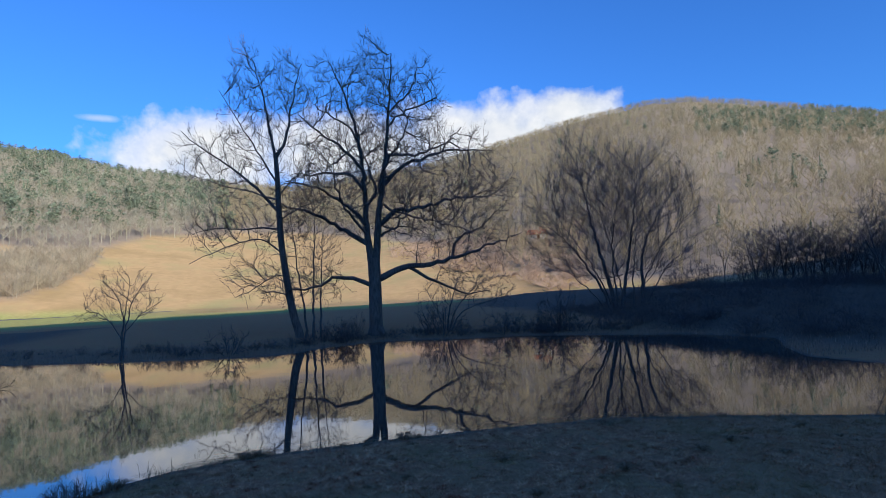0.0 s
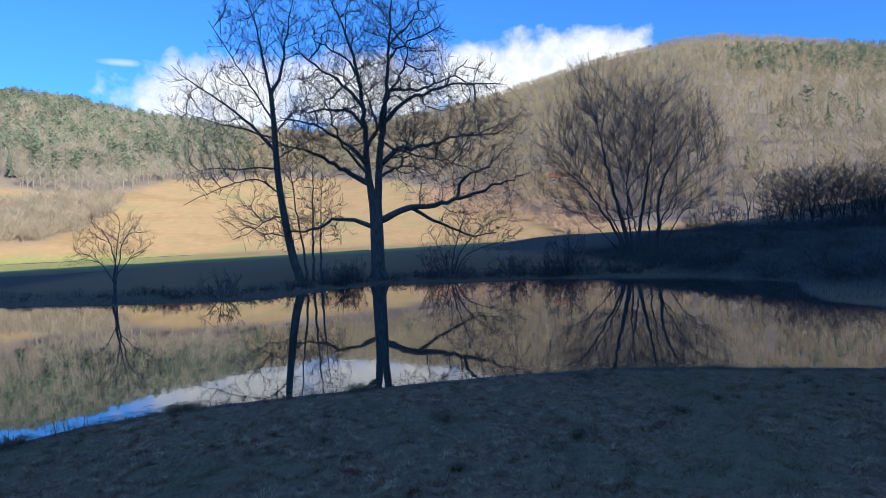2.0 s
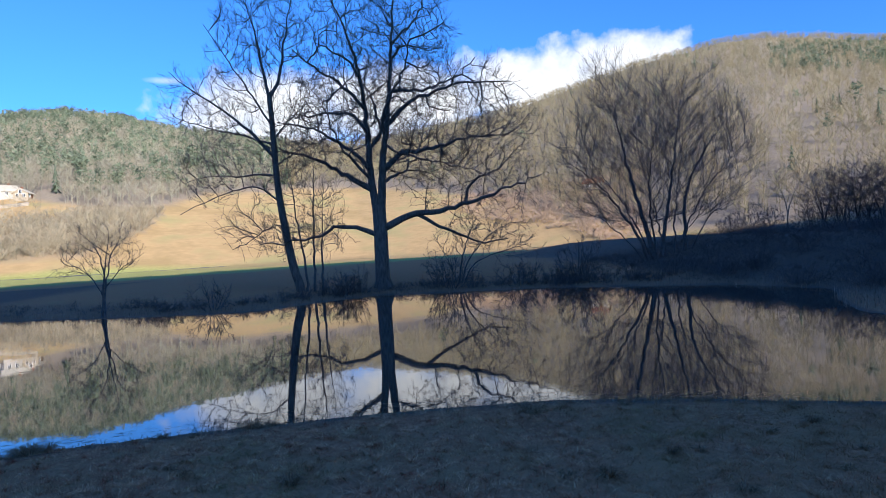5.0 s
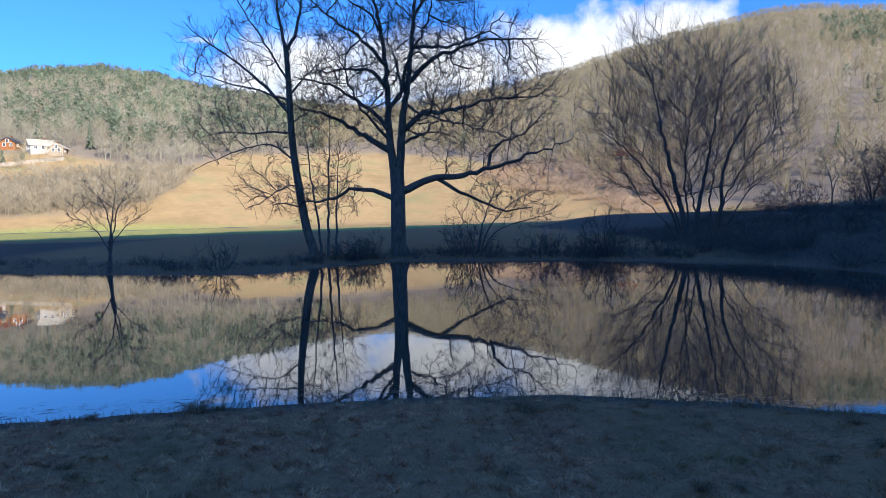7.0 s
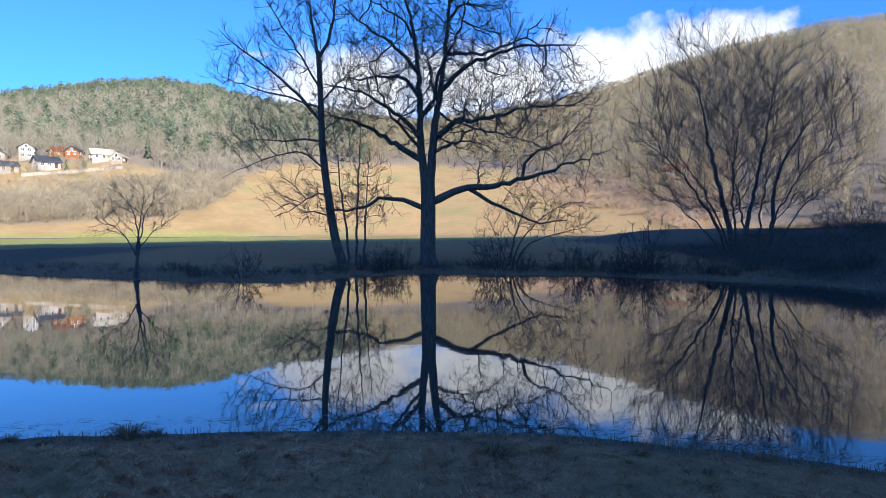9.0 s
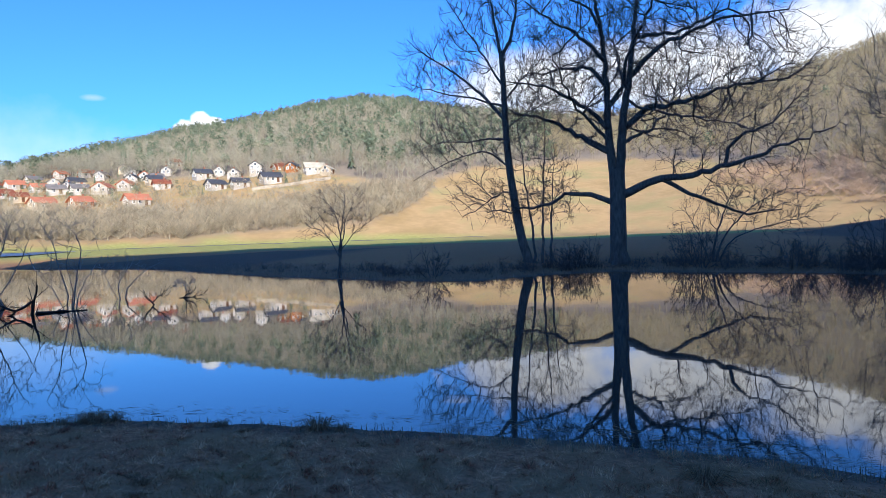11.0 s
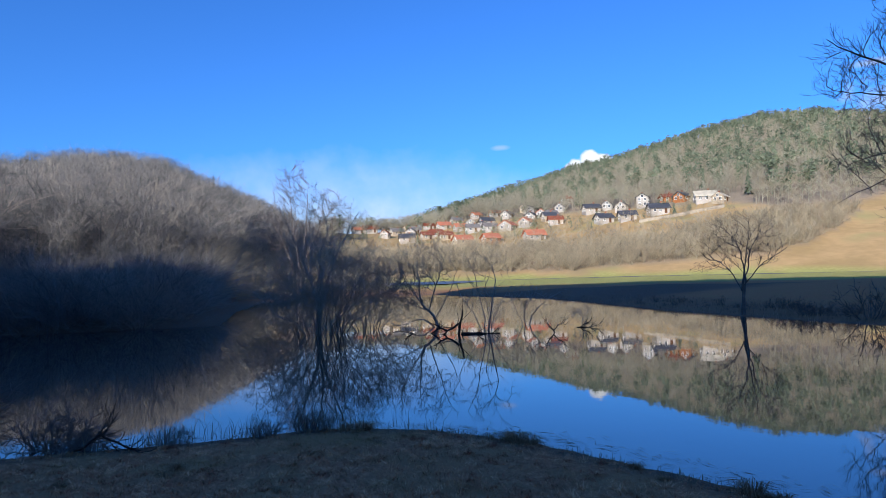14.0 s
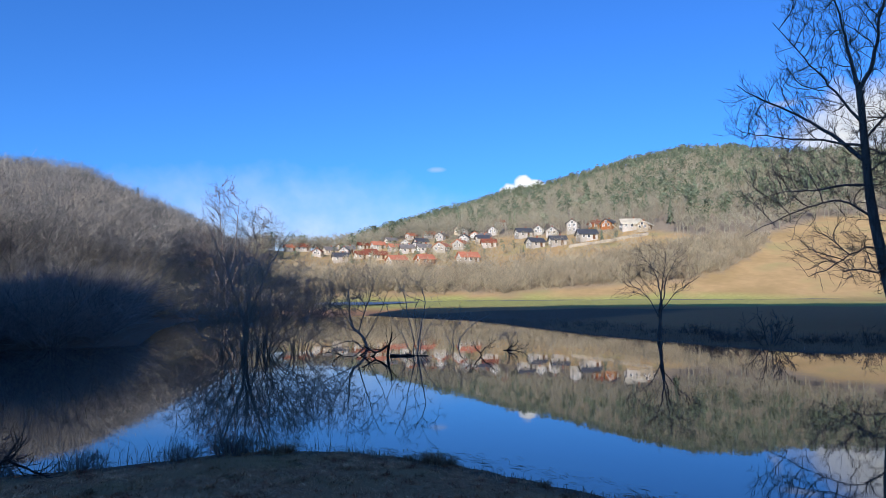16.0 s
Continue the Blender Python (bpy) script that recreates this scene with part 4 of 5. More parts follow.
upright = lesser_tree("open_willow", "thin upright willow stems standing in the pond water", (-19.7, 19.4, 0.0), 53,
                      [((0, -0.4), (0.15, 0.8), (0.3, 1.6), (0.4, 2.5), (-0.1, 3.3), 0.3, 0.05), ((-0.1, -0.4), (-0.15, 0.7), (-0.35, 1.5), (-0.5, 2.4), (-0.9, 3.3), -0.3, 0.04), ((0.1, -0.4), (0.25, 0.5), (0.5, 1.0), (0.8, 1.5), (1.1, 1.9), 0.4, 0.028), ((-0.1, -0.4), (-0.45, 0.5), (-0.8, 1.0), (-1.1, 1.5), (-1.3, 2.0), 0.4, 0.026), ((0, -0.4), (0.05, 0.6), (0.0, 1.2), (-0.1, 1.7), (0.1, 2.3), -0.3, 0.026)],
                      [(-0.2, 0, 2.6, 0.9, 0.8, 0.9), (0, 0, 1.2, 1.1, 0.8, 0.6)], 360, M_WILLOW, 0.0085, 0.24, 0.9, 0.2, 0.16, 1.0, "open willows")
low = lesser_tree("open_willow", "low sprawling willow shoots rising out of the pond", (-20.6, 22.7, 0.0), 54,
                  [((0, -0.3), (0.2, 0.4), (0.5, 0.75), (0.9, 1.05), (1.4, 1.35), 0.3, 0.04), ((-0.05, -0.3), (-0.15, 0.3), (-0.1, 0.7), (0.1, 1.1), (0.4, 1.5), -0.2, 0.035), ((-0.1, -0.3), (-0.35, 0.3), (-0.5, 0.7), (-0.7, 1.1), (-0.8, 1.5), 0.3, 0.022)],
                  [(0.4, 0, 1.1, 1.1, 0.7, 0.5)], 140, M_WILLOW, 0.0085, 0.22, 0.9, 0.2, 0.14, 0.9, "open willows")
for shrub in (lean, upright, low):
    shrub.rotation_euler = (0, 0, radians(50))
scatter(low, [(-17.6, 23.1, 0.5), (-21.6, 21.4, 0.55), (-18.6, 24.4, 0.45)], 6, floor=0.0)

# tree row and dark copse behind the pond's far end
row_tree = lesser_tree("row_tree", "bare dark tree in a row along a raised path", (44.1, 56.7, 2.4), 61,
                       [((0, -0.4), (0.05, 0.8), (0.1, 1.8), (-0.3, 3.4), (-0.7, 5.2), 0.4, 0.13), ((0.1, -0.3), (0.2, 1.0), (0.4, 2.0), (0.8, 3.4), (1.2, 4.8), -0.5, 0.11), ((0.05, 0.9), (-0.4, 1.8), (-0.8, 2.6), (-1.2, 3.4), (-1.6, 4.2), -0.6, 0.07)],
                       [(0.1, 0, 3.7, 2.3, 2.0, 2.4), (0.1, 0, 2.0, 1.6, 1.4, 1.4)], 1100, M_TWIG, 0.0135, 0.34, 0.8, 0.2, 0.15, 1.1, "tree row")
scatter(row_tree, [(46.5, 54.9, 1.08), (48.6, 53.1, 1.1), (50.2, 51.4, 0.9), (51.8, 50, 0.8), (53.5, 48.4, 0.95), (55.6, 46, 1.1), (45.4, 55.2, 0.8), (47.3, 54.8, 0.95), (49.6, 52.8, 1.0), (51.2, 51.2, 0.75), (52.9, 49.6, 0.85), (43.0, 57.2, 0.7), (47.8, 53.2, 1.0), (50.4, 50.6, 1.0), (54.6, 47.4, 1.05), (52.6, 48.6, 0.95), (45.6, 56.4, 0.9), (57.0, 45.0, 1.1)], 7, 0.95, 1.05)
lesser_tree("row_tree", "slim pale bare tree at the end of a tree row", (41.6, 58.6, 2.4), 64,
            [((0, -0.4), (0.05, 1.2), (0.1, 2.4), (-0.4, 4.2), (-0.9, 6.0), 0.4, 0.1), ((0.05, 1.5), (0.3, 2.6), (0.8, 3.8), (1.3, 4.8), (1.9, 5.6), -0.4, 0.07)], [(0.2, 0, 4.6, 2.5, 2.2, 2.2)], 520, M_PALE_TWIG, 0.011, 0.38, group="tree row")
row_shrub = lesser_tree("row_shrub", "dense dark leafless bush beside the tree row", (38.4, 59.6, 2.3), 66, fan(66, 12, 1.9, 2.9, 0.05, 0.5), [(0, 0, 1.4, 2.0, 1.8, 1.5)], 900, M_TWIG, 0.0145, 0.3, group="row bushes")
scatter(row_shrub, [(36.6, 60.4, 0.8), (39.6, 58.4, 0.7), (47.6, 54.2, 0.7), (50.8, 51.8, 0.75), (45.0, 56.0, 0.7), (53.0, 49.2, 0.8), (42.6, 57.6, 0.6), (46.4, 55.6, 0.8), (48.8, 53.6, 0.75), (51.8, 50.6, 0.8), (54.4, 47.8, 0.9), (49.9, 52.2, 0.7), (43.8, 57.0, 0.75), (35.2, 59.0, 0.55)], 9)
copse_tree = lesser_tree("copse_tree", "tall dark bare tree in a copse on the bank", (40.5, 29.0, 2.2), 63,
                         [((0, -0.5), (0.1, 2.0), (-0.2, 4.6), (-0.9, 8.4), (-1.6, 12.4), 0.6, 0.2), ((0.15, -0.4), (0.5, 2.4), (1.0, 5.0), (1.6, 8.0), (2.4, 11.4), -0.7, 0.17), ((0.1, 1.6), (-0.8, 3.6), (-1.6, 5.4), (-2.4, 7.2), (-3.2, 9.0), -0.6, 0.11), ((0.2, 2.0), (1.2, 3.8), (2.0, 5.2), (2.8, 6.6), (3.6, 8.2), 0.7, 0.1)],
                         [(0, 0, 7.6, 3.7, 3.2, 5.4)], 2300, M_TWIG, 0.0125, 0.4, 0.9, 0.18, 0.2, 1.4, "copse")
scatter(copse_tree, [(45, 31, 1.05), (47, 26, 1.1), (41.5, 24, 0.9), (30.4, 27.4, 0.52), (31.9, 26.2, 0.58), (33.4, 25.0, 0.68), (36, 26, 0.74), (34.8, 28.0, 0.6), (36.5, 24.6, 0.78), (38.6, 29, 0.8), (37.2, 27.2, 0.75), (39.2, 26.0, 0.85), (40.0, 22.6, 0.9), (43.0, 27.6, 0.95)], 8, 0.95, 1.05)


# ---------------------------------------------------------------- woods on the hills
def bare_template(rng, limbs=13, twigs=3, spread=0.55, thick=1.0, low=False, fine=0):
    """A leafless tree one unit tall, of thin blades."""
    v, f = [], []

    def blade(a, b, wide):
        d = np.subtract(b, a)
        s = np.cross(d, rng.normal(size=3))
        s = s / (np.linalg.norm(s) + 1e-9) * wide
        k = len(v)
        v.extend([np.subtract(a, s), np.add(a, s), b])
        f.append((k, k + 1, k + 2))

    for k in range(0 if low else 3):
        a = 2.09 * k
        blade((0.008 * math.cos(a) * thick, 0.008 * math.sin(a) * thick, -0.05), (0, 0, 0.9), 0.008 * thick)
    for _ in range(limbs):
        z, a = rng.uniform(0.25, 0.8), rng.uniform(0, 6.28)
        length = rng.uniform(0.22, 0.42) * (1.15 - 0.6 * z)
        if low:
            z = rng.uniform(-0.05, 0.25)
            length = rng.uniform(0.45, 0.8)
        p = np.array([0, 0, z])
        d = np.array([math.cos(a) * spread, math.sin(a) * spread, rng.uniform(0.45, 1.0)])
        d /= np.linalg.norm(d)
        q = p + d * length
        blade(p, q, 0.011 * thick)
        for _ in range(twigs):
            t = rng.uniform(0.3, 1.0)
            s = p + (q - p) * t
            e = (d + rng.normal(size=3) * 0.55) * length * rng.uniform(0.35, 0.6)
            blade(s, s + e, 0.0085 * thick)
            for _ in range(fine):
                g = s + e * rng.uniform(0.2, 0.9)
                blade(g, g + (e + rng.normal(size=3) * 0.1) * rng.uniform(0.4, 0.8) + rng.normal(size=3) * 0.02, 0.006 * thick)
    return np.array(v, "f4"), np.array(f, "i4")


def pine_template(rng, tiers=8, round_top=False):
    """A conifer one unit tall: a stem with ragged tiers of drooping boughs, or with clumps of needles in a rounded head."""
    v, f = [], []
    for k in range(3):
        a = 2.09 * k
        n = len(v)
        v += [(0.013 * math.cos(a), 0.013 * math.sin(a), -0.05), (0.013 * math.cos(a + 2.09), 0.013 * math.sin(a + 2.09), -0.05), (0, 0, 0.9)]
        f.append((n, n + 1, n + 2))
    if round_top:
        for _ in range(74):
            d = rng.normal(size=3)
            d *= rng.random() ** 0.35 / np.linalg.norm(d)
            c = np.array([d[0] * 0.2, d[1] * 0.2, 0.68 + d[2] * 0.3])
            n = len(v)
            v += [tuple(c + rng.normal(size=3) * (0.05, 0.05, 0.035)) for _ in range(3)]
            f.append((n, n + 1, n + 2))
        return np.array(v, "f4"), np.array(f, "i4")
    for t in range(tiers):
        u = t / tiers
        z, wide = 0.12 + 0.8 * u, 0.19 * (1.05 - u)
        for k in range(8):
            a = 6.283 * k / 8 + rng.uniform(-0.35, 0.35)
            r = wide * rng.uniform(0.6, 1.25)
            b = rng.uniform(0.2, 0.4)
            n = len(v)
            drop = rng.uniform(0.0, 0.07)
            v += [(0.01 * math.cos(a), 0.01 * math.sin(a), z + 0.1), (r * math.cos(a - b), r * math.sin(a - b), z - drop), (r * math.cos(a + b), r * math.sin(a + b), z - drop * rng.uniform(0, 1.5))]
            f.append((n, n + 1, n + 2))
    return np.array(v, "f4"), np.array(f, "i4")


def plant(name, label, category, templates, x, y, tall, wide, material, seed, sink=0.3):
    """One sheet of woodland: a template at each spot, turned and sized."""
    rng = np.random.default_rng(seed)
    z = ground_z(x, y) - sink
    pick, turn = rng.integers(len(templates), size=len(x)), rng.uniform(0, 6.283, len(x))
    vs, fs, tones, base = [], [], [], 0
    for k, (v, f) in enumerate(templates):
        s = np.where(pick == k)[0]
        if not len(s):
            continue
        c, n = np.cos(turn[s])[:, None], np.sin(turn[s])[:, None]
        w = (tall[s] * wide[s])[:, None]
        px = x[s][:, None] + w * (v[:, 0] * c - v[:, 1] * n)
        py = y[s][:, None] + w * (v[:, 0] * n + v[:, 1] * c)
        pz = z[s][:, None] + tall[s][:, None] * v[:, 2]
        vs.append(np.stack([px, py, pz], -1).reshape(-1, 3))
        fs.append((f[None] + (np.arange(len(s)) * len(v))[:, None, None]).reshape(-1, 3) + base)
        tones.append(np.repeat(rng.random(len(s)), len(v)))
        base += len(s) * len(v)
    me = mesh_from(name, np.concatenate(vs), np.concatenate(fs), material)
    me.attributes.new("tone", "FLOAT", "POINT").data.foreach_set("value", np.concatenate(tones).astype("f4"))
    tagged(new(name, me), label, category, kind="stuff")


def build_woods():
    rng = np.random.default_rng(4)
    n = 60000
    az = rng.uniform(-104, 62, n)
    rc, r0 = np.interp(az, FAR_AZ, CREST_R), np.interp(az, FAR_AZ, FOOT_R)
    u = rng.random(n)
    r = r0 + (rc * 1.03 - r0) * u
    x, y = r * np.sin(np.radians(az)), r * np.cos(np.radians(az))
    e = rise(x, y)
    wood = (e > np.interp(az, TREE_AZ, TREE_UP) + 0.25 * wave(x, y, 35)) & (r > 45)
    # thin out where the slope is nearer, so that trees stand about as close everywhere
    keep = rng.random(n) < np.where(az < -63.5, 0.72, np.clip(0.25 + r / 900, 0, 1))
    wood |= (az > -61.5) & (az < -50.5) & (e > np.interp(az, CREST_AZ, CREST_UP) - 1.7) & (r > 400) & (r < rc * 1.02)
    wood &= keep
    left = az < -63.5
    top = np.interp(az, CREST_AZ, CREST_UP)
    pine_odds = np.where(left, 0.0, np.where(az > -6, 0.004, 0.022))
    pine_odds = np.where((az > -52) & (az < -8) & (e > 6.4 + 1.4 * wave(x, y, 120)), np.where(az > -32, 0.24, 0.17) * (1 + 0.7 * wave(x, y, 60)), pine_odds)
    pine_odds = np.where((az > -54) & (az < -20) & (top - e < 1.2), 0.62, pine_odds)
    patch = (az > 34.5) & (az < 52) & (e > np.interp(az, [34.5, 39, 44, 50], [12.6, 11.2, 10.3, 9.6]) + 0.5 * wave(x, y, 120)) & (e < np.interp(az, [34.5, 39.8, 43.7, 50], [14.2, 13.6, 12.4, 11.5]) + 0.2 * wave(x, y, 60))
    pine_odds = np.where(patch, 0.26 + 0.34 * wave(x, y, 55), pine_odds)
    pine_odds = np.where((az > 42.4) & (az < 50) & (top - e < 0.5), 0.25, pine_odds)
    pine_odds = np.where((az > 35) & (az < 44) & (e > 6.4) & (e < 9.0), 0.07, pine_odds)
    pine_odds = np.where((az > 25) & (az < 30) & (top - e < 0.8), 0.03, pine_odds)
    pine = rng.random(n) < pine_odds
    size = np.where(left, 3.2 + 6.5 * rng.random(n) ** 1.8, rng.uniform(7, 12.5, n))
    bare = [bare_template(rng, 13, 4, 0.6, 0.6) for _ in range(8)]
    thin = [bare_template(rng, 14, 4, 0.5, 0.36, False, 1) for _ in range(8)]
    twiggy = [bare_template(rng, 12, 4, 0.55, 0.28, False, 3) for _ in range(6)]
    tangle = [bare_template(rng, 11, 4, 0.85, 0.32, True, 3) for _ in range(6)]
    pines = [pine_template(rng) for _ in range(2)] + [pine_template(rng, 5, True) for _ in range(6)]
    ones = np.ones(n)
    for name, label, mask, tmpl, mat, wide in (("far_woodland", "leafless brown woodland covering the hillsides", wood & ~pine & ~left & (az > -9), bare, M_BARE, 1.15),
                                               ("hill_woodland", "leafless grey-brown woodland on the hill above the village", wood & ~pine & ~left & (az <= -9), bare, M_HILL, 1.25),
                                               ("near_hill_woodland", "leafless grey woodland on a low hill", wood & ~pine & left & (r > 130), thin, M_GREY, 1.25),
                                               ("hill_foot_woodland", "leafless grey trees along the foot of a low hill", wood & ~pine & left & (r <= 130), twiggy, M_GREY, 1.25)):
        plant(name, label, "woodland", tmpl, x[mask], y[mask], size[mask] * 0.95, ones[mask] * wide, mat, 1)
    m = wood & pine
    plant("conifer_woodland", "dark green conifers standing among the bare woods", "woodland", pines, x[m], y[m], size[m] * 1.12, ones[m], M_PINE, 2)
    # scrub belts at the foot of the slope and between the houses
    n = 13000
    az = rng.uniform(-62, -18.5, n)
    r = rng.uniform(185, 330, n)
    x, y = r * np.sin(np.radians(az)), r * np.cos(np.radians(az))
    e = rise(x, y) + 0.25 * wave(x, y, 35)
    belt = (e > np.interp(az, BELT_AZ, BELT_LO)) & (e < np.interp(az, BELT_AZ, BELT_HI))
    loose = (e > 2.0) & (e < np.interp(az, TREE_AZ, TREE_UP)) & (az < -27) & (rng.random(n) < 0.10)
    m = belt | loose
    n2 = 620
    az2, r2 = rng.uniform(-61, -29, n2), rng.uniform(285, 440, n2)
    x2, y2 = r2 * np.sin(np.radians(az2)), r2 * np.cos(np.radians(az2))
    e2 = rise(x2, y2)
    m2 = (e2 > 3.0) & (e2 < np.interp(az2, TREE_AZ, TREE_UP) + 0.3)
    few = rng.random(n2) < 0.35
    plant("village_trees", "bare garden trees standing between the houses", "trees", bare, x2[m2 & ~few], y2[m2 & ~few], rng.uniform(3, 6.5, (m2 & ~few).sum()), np.full((m2 & ~few).sum(), 1.2), M_BARE, 5)
    plant("village_conifers", "dark garden conifers standing between the houses", "trees", pines, x2[m2 & few], y2[m2 & few], rng.uniform(3, 7, (m2 & few).sum()), np.ones((m2 & few).sum()), M_PINE, 6)
    scrub = [bare_template(rng, 14, 4, 0.75, 1.2, True) for _ in range(6)]
    n4 = 4200
    az4, r4 = rng.uniform(-77, -57, n4), 74 + 130 * rng.random(n4) ** 1.3
    x4, y4 = r4 * np.sin(np.radians(az4)), r4 * np.cos(np.radians(az4))
    e4 = rise(x4, y4)
    m4 = (shore_distance(x4, y4) > 1.5) & (e4 < 5.2) & ((r4 < 120) | (az4 < -61)) & (rng.random(n4) < 0.55 + 0.45 * wave(x4, y4, 18))
    plant("shore_scrub", "tawny leafless scrub behind the pond's end", "scrub", tangle + twiggy[:2], x4[m4], y4[m4], rng.uniform(1.6, 4.6, m4.sum()), np.full(m4.sum(), 1.15), M_SHRUB, 9)
    # low tangle added, dense and dark-toned, to deepen the shade on the right bank
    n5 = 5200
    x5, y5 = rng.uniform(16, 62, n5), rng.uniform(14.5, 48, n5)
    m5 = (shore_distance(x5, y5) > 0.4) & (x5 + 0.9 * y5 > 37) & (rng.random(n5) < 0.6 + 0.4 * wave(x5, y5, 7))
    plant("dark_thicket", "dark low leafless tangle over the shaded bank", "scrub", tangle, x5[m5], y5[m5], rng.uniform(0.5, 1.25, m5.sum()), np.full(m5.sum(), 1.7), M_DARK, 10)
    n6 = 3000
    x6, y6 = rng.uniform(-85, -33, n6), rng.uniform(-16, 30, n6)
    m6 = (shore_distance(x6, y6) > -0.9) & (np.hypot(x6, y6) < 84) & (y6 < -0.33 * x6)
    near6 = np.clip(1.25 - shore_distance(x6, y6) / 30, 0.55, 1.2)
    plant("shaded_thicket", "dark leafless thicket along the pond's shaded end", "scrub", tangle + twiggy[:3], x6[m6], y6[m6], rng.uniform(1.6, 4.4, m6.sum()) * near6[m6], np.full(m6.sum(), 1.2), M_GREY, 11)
    n3 = 1500
    az3, r3 = rng.uniform(6, 24, n3), rng.uniform(175, 290, n3)
    x3, y3 = r3 * np.sin(np.radians(az3)), r3 * np.cos(np.radians(az3))
    e3 = rise(x3, y3) + 0.5 * wave(x3, y3, 40)
    m3 = (e3 > 3.6 - 0.26 * (az3 - 6)) & (e3 < 5.5)
    plant("russet_scrub", "russet leafless scrub at the meadow's upper end", "scrub", scrub, x3[m3], y3[m3], rng.uniform(1.8, 3.8, m3.sum()), np.full(m3.sum(), 1.2), M_RUSSET, 8)
    plant("hillside_scrub", "pale leafless scrub along the foot of the slope", "scrub", scrub[:2] + bare, x[m], y[m], rng.uniform(2.5, 7.0, m.sum()), ones[: m.sum()] * 1.1, M_SHRUB, 3)


build_woods()


# ---------------------------------------------------------------- grass of the near bank
def build_grass():
    rng = np.random.default_rng(9)
    n = 330000
    x, y = rng.uniform(-14, 13, n), rng.uniform(-2, 9.5, n)
    sd = shore_distance(x, y)
    ok = (sd > 0.02) & (rng.random(n) < 0.55 + 0.45 * np.clip(wave(x, y, 0.27), -1, 1))
    x, y, sd = x[ok], y[ok], sd[ok]
    z, n = ground_z(x, y), len(x)
    a, h = rng.uniform(0, 6.283, n), rng.uniform(0.018, 0.062, n) * (1 + 0.4 * wave(x, y, 1.7)) * np.clip(1 + 0.9 * wave(x, y, 0.33) + 0.6 * wave(y + 3, x, 0.14), 0.25, 2.4) * (0.55 + 0.45 * smooth(0, 1.5, sd))
    lean, w = rng.uniform(0.5, 2.2, n) * h, rng.uniform(0.0013, 0.0028, n)
    b = a + np.pi / 2 * rng.choice((-1, 1), n) * rng.random(n)
    v = np.empty((n, 5, 3))
    sx, sy = -np.sin(a) * w, np.cos(a) * w
    mx, my, mz = x + np.cos(b) * lean * 0.45, y + np.sin(b) * lean * 0.45, z + h * 0.75
    v[:, 0], v[:, 1] = np.stack([x - sx, y - sy, z - 0.01], 1), np.stack([x + sx, y + sy, z - 0.01], 1)
    v[:, 2], v[:, 3] = np.stack([mx - sx * 0.7, my - sy * 0.7, mz], 1), np.stack([mx + sx * 0.7, my + sy * 0.7, mz], 1)
    v[:, 4] = np.stack([x + np.cos(b) * lean, y + np.sin(b) * lean, z + h * rng.uniform(0.5, 1.0, n)], 1)
    i = np.arange(n)[:, None] * 5
    f = np.concatenate([i + [0, 1, 3], i + [0, 3, 2], i + [2, 3, 4]])
    k = Mat("withered_grass", 1.0, 0.0)
    tone = k.ramp(k.island(), (0.0, (0.38, 0.205, 0.11)), (0.4, (0.54, 0.27, 0.145)), (0.85, (0.64, 0.325, 0.178)), (1.0, (0.72, 0.40, 0.23)))
    tone = k.mix(0.85, tone, k.ramp(k.noise(5.5, 5), (0.38, (0.05, 0.05, 0.05)), (0.5, (0.42, 0.41, 0.41)), (0.62, (0.86, 0.84, 0.82))), "OVERLAY")
    tone = k.mix(k.ramp(k.noise(0.55, 4), (0.5, (0, 0, 0)), (0.68, (0.6, 0.6, 0.6))), tone, (0.25, 0.225, 0.09))
    # grass tone gets darker towards the eastern end of the bank
    sep, lie = k.n.new("ShaderNodeSeparateXYZ"), k.n.new("ShaderNodeMath")
    k.l.new(k.co, sep.inputs[0])
    lie.operation = "MULTIPLY_ADD"
    lie.inputs[1].default_value = 0.09
    k.l.new(sep.outputs[0], lie.inputs[0])
    k.l.new(k.noise(0.8, 4), lie.inputs[2])
    tone = k.mix(k.ramp(lie.outputs[0], (0.5, (0, 0, 0)), (0.95, (0.8, 0.8, 0.8))), tone, k.ramp(k.noise(6, 4), (0.35, (0.22, 0.118, 0.055)), (0.65, (0.44, 0.24, 0.115))))
    m = k.done(tone)
    tagged(new("grass", mesh_from("grass", v.reshape(-1, 3), f, m)), "short matted winter grass, withered and dull", "grass", kind="stuff")
    # matted clumps: longer blades thrown outwards from one root and pressed down
    c, per = 5200, 30
    cx, cy = rng.uniform(-12.5, 11, c), rng.uniform(-1, 8.6, c)
    ok = shore_distance(cx, cy) > 0.04
    cx, cy, size = np.repeat(cx[ok], per), np.repeat(cy[ok], per), np.repeat(rng.uniform(0.5, 1.3, ok.sum()), per)
    n = len(cx)
    out, far = rng.uniform(0, 6.283, n), rng.uniform(0, 0.09, n) * size
    x, y = cx + np.cos(out) * far, cy + np.sin(out) * far
    z, long = ground_z(x, y), rng.uniform(0.06, 0.2, n) * size
    out = out + rng.normal(0, 0.5, n)
    w, rise_to = rng.uniform(0.0014, 0.003, n), rng.uniform(0.008, 0.042, n) * size
    sx, sy, ex, ey = -np.sin(out) * w, np.cos(out) * w, np.cos(out) * long, np.sin(out) * long
    v = np.empty((n, 5, 3))
    v[:, 0], v[:, 1] = np.stack([x - sx, y - sy, z - 0.01], 1), np.stack([x + sx, y + sy, z - 0.01], 1)
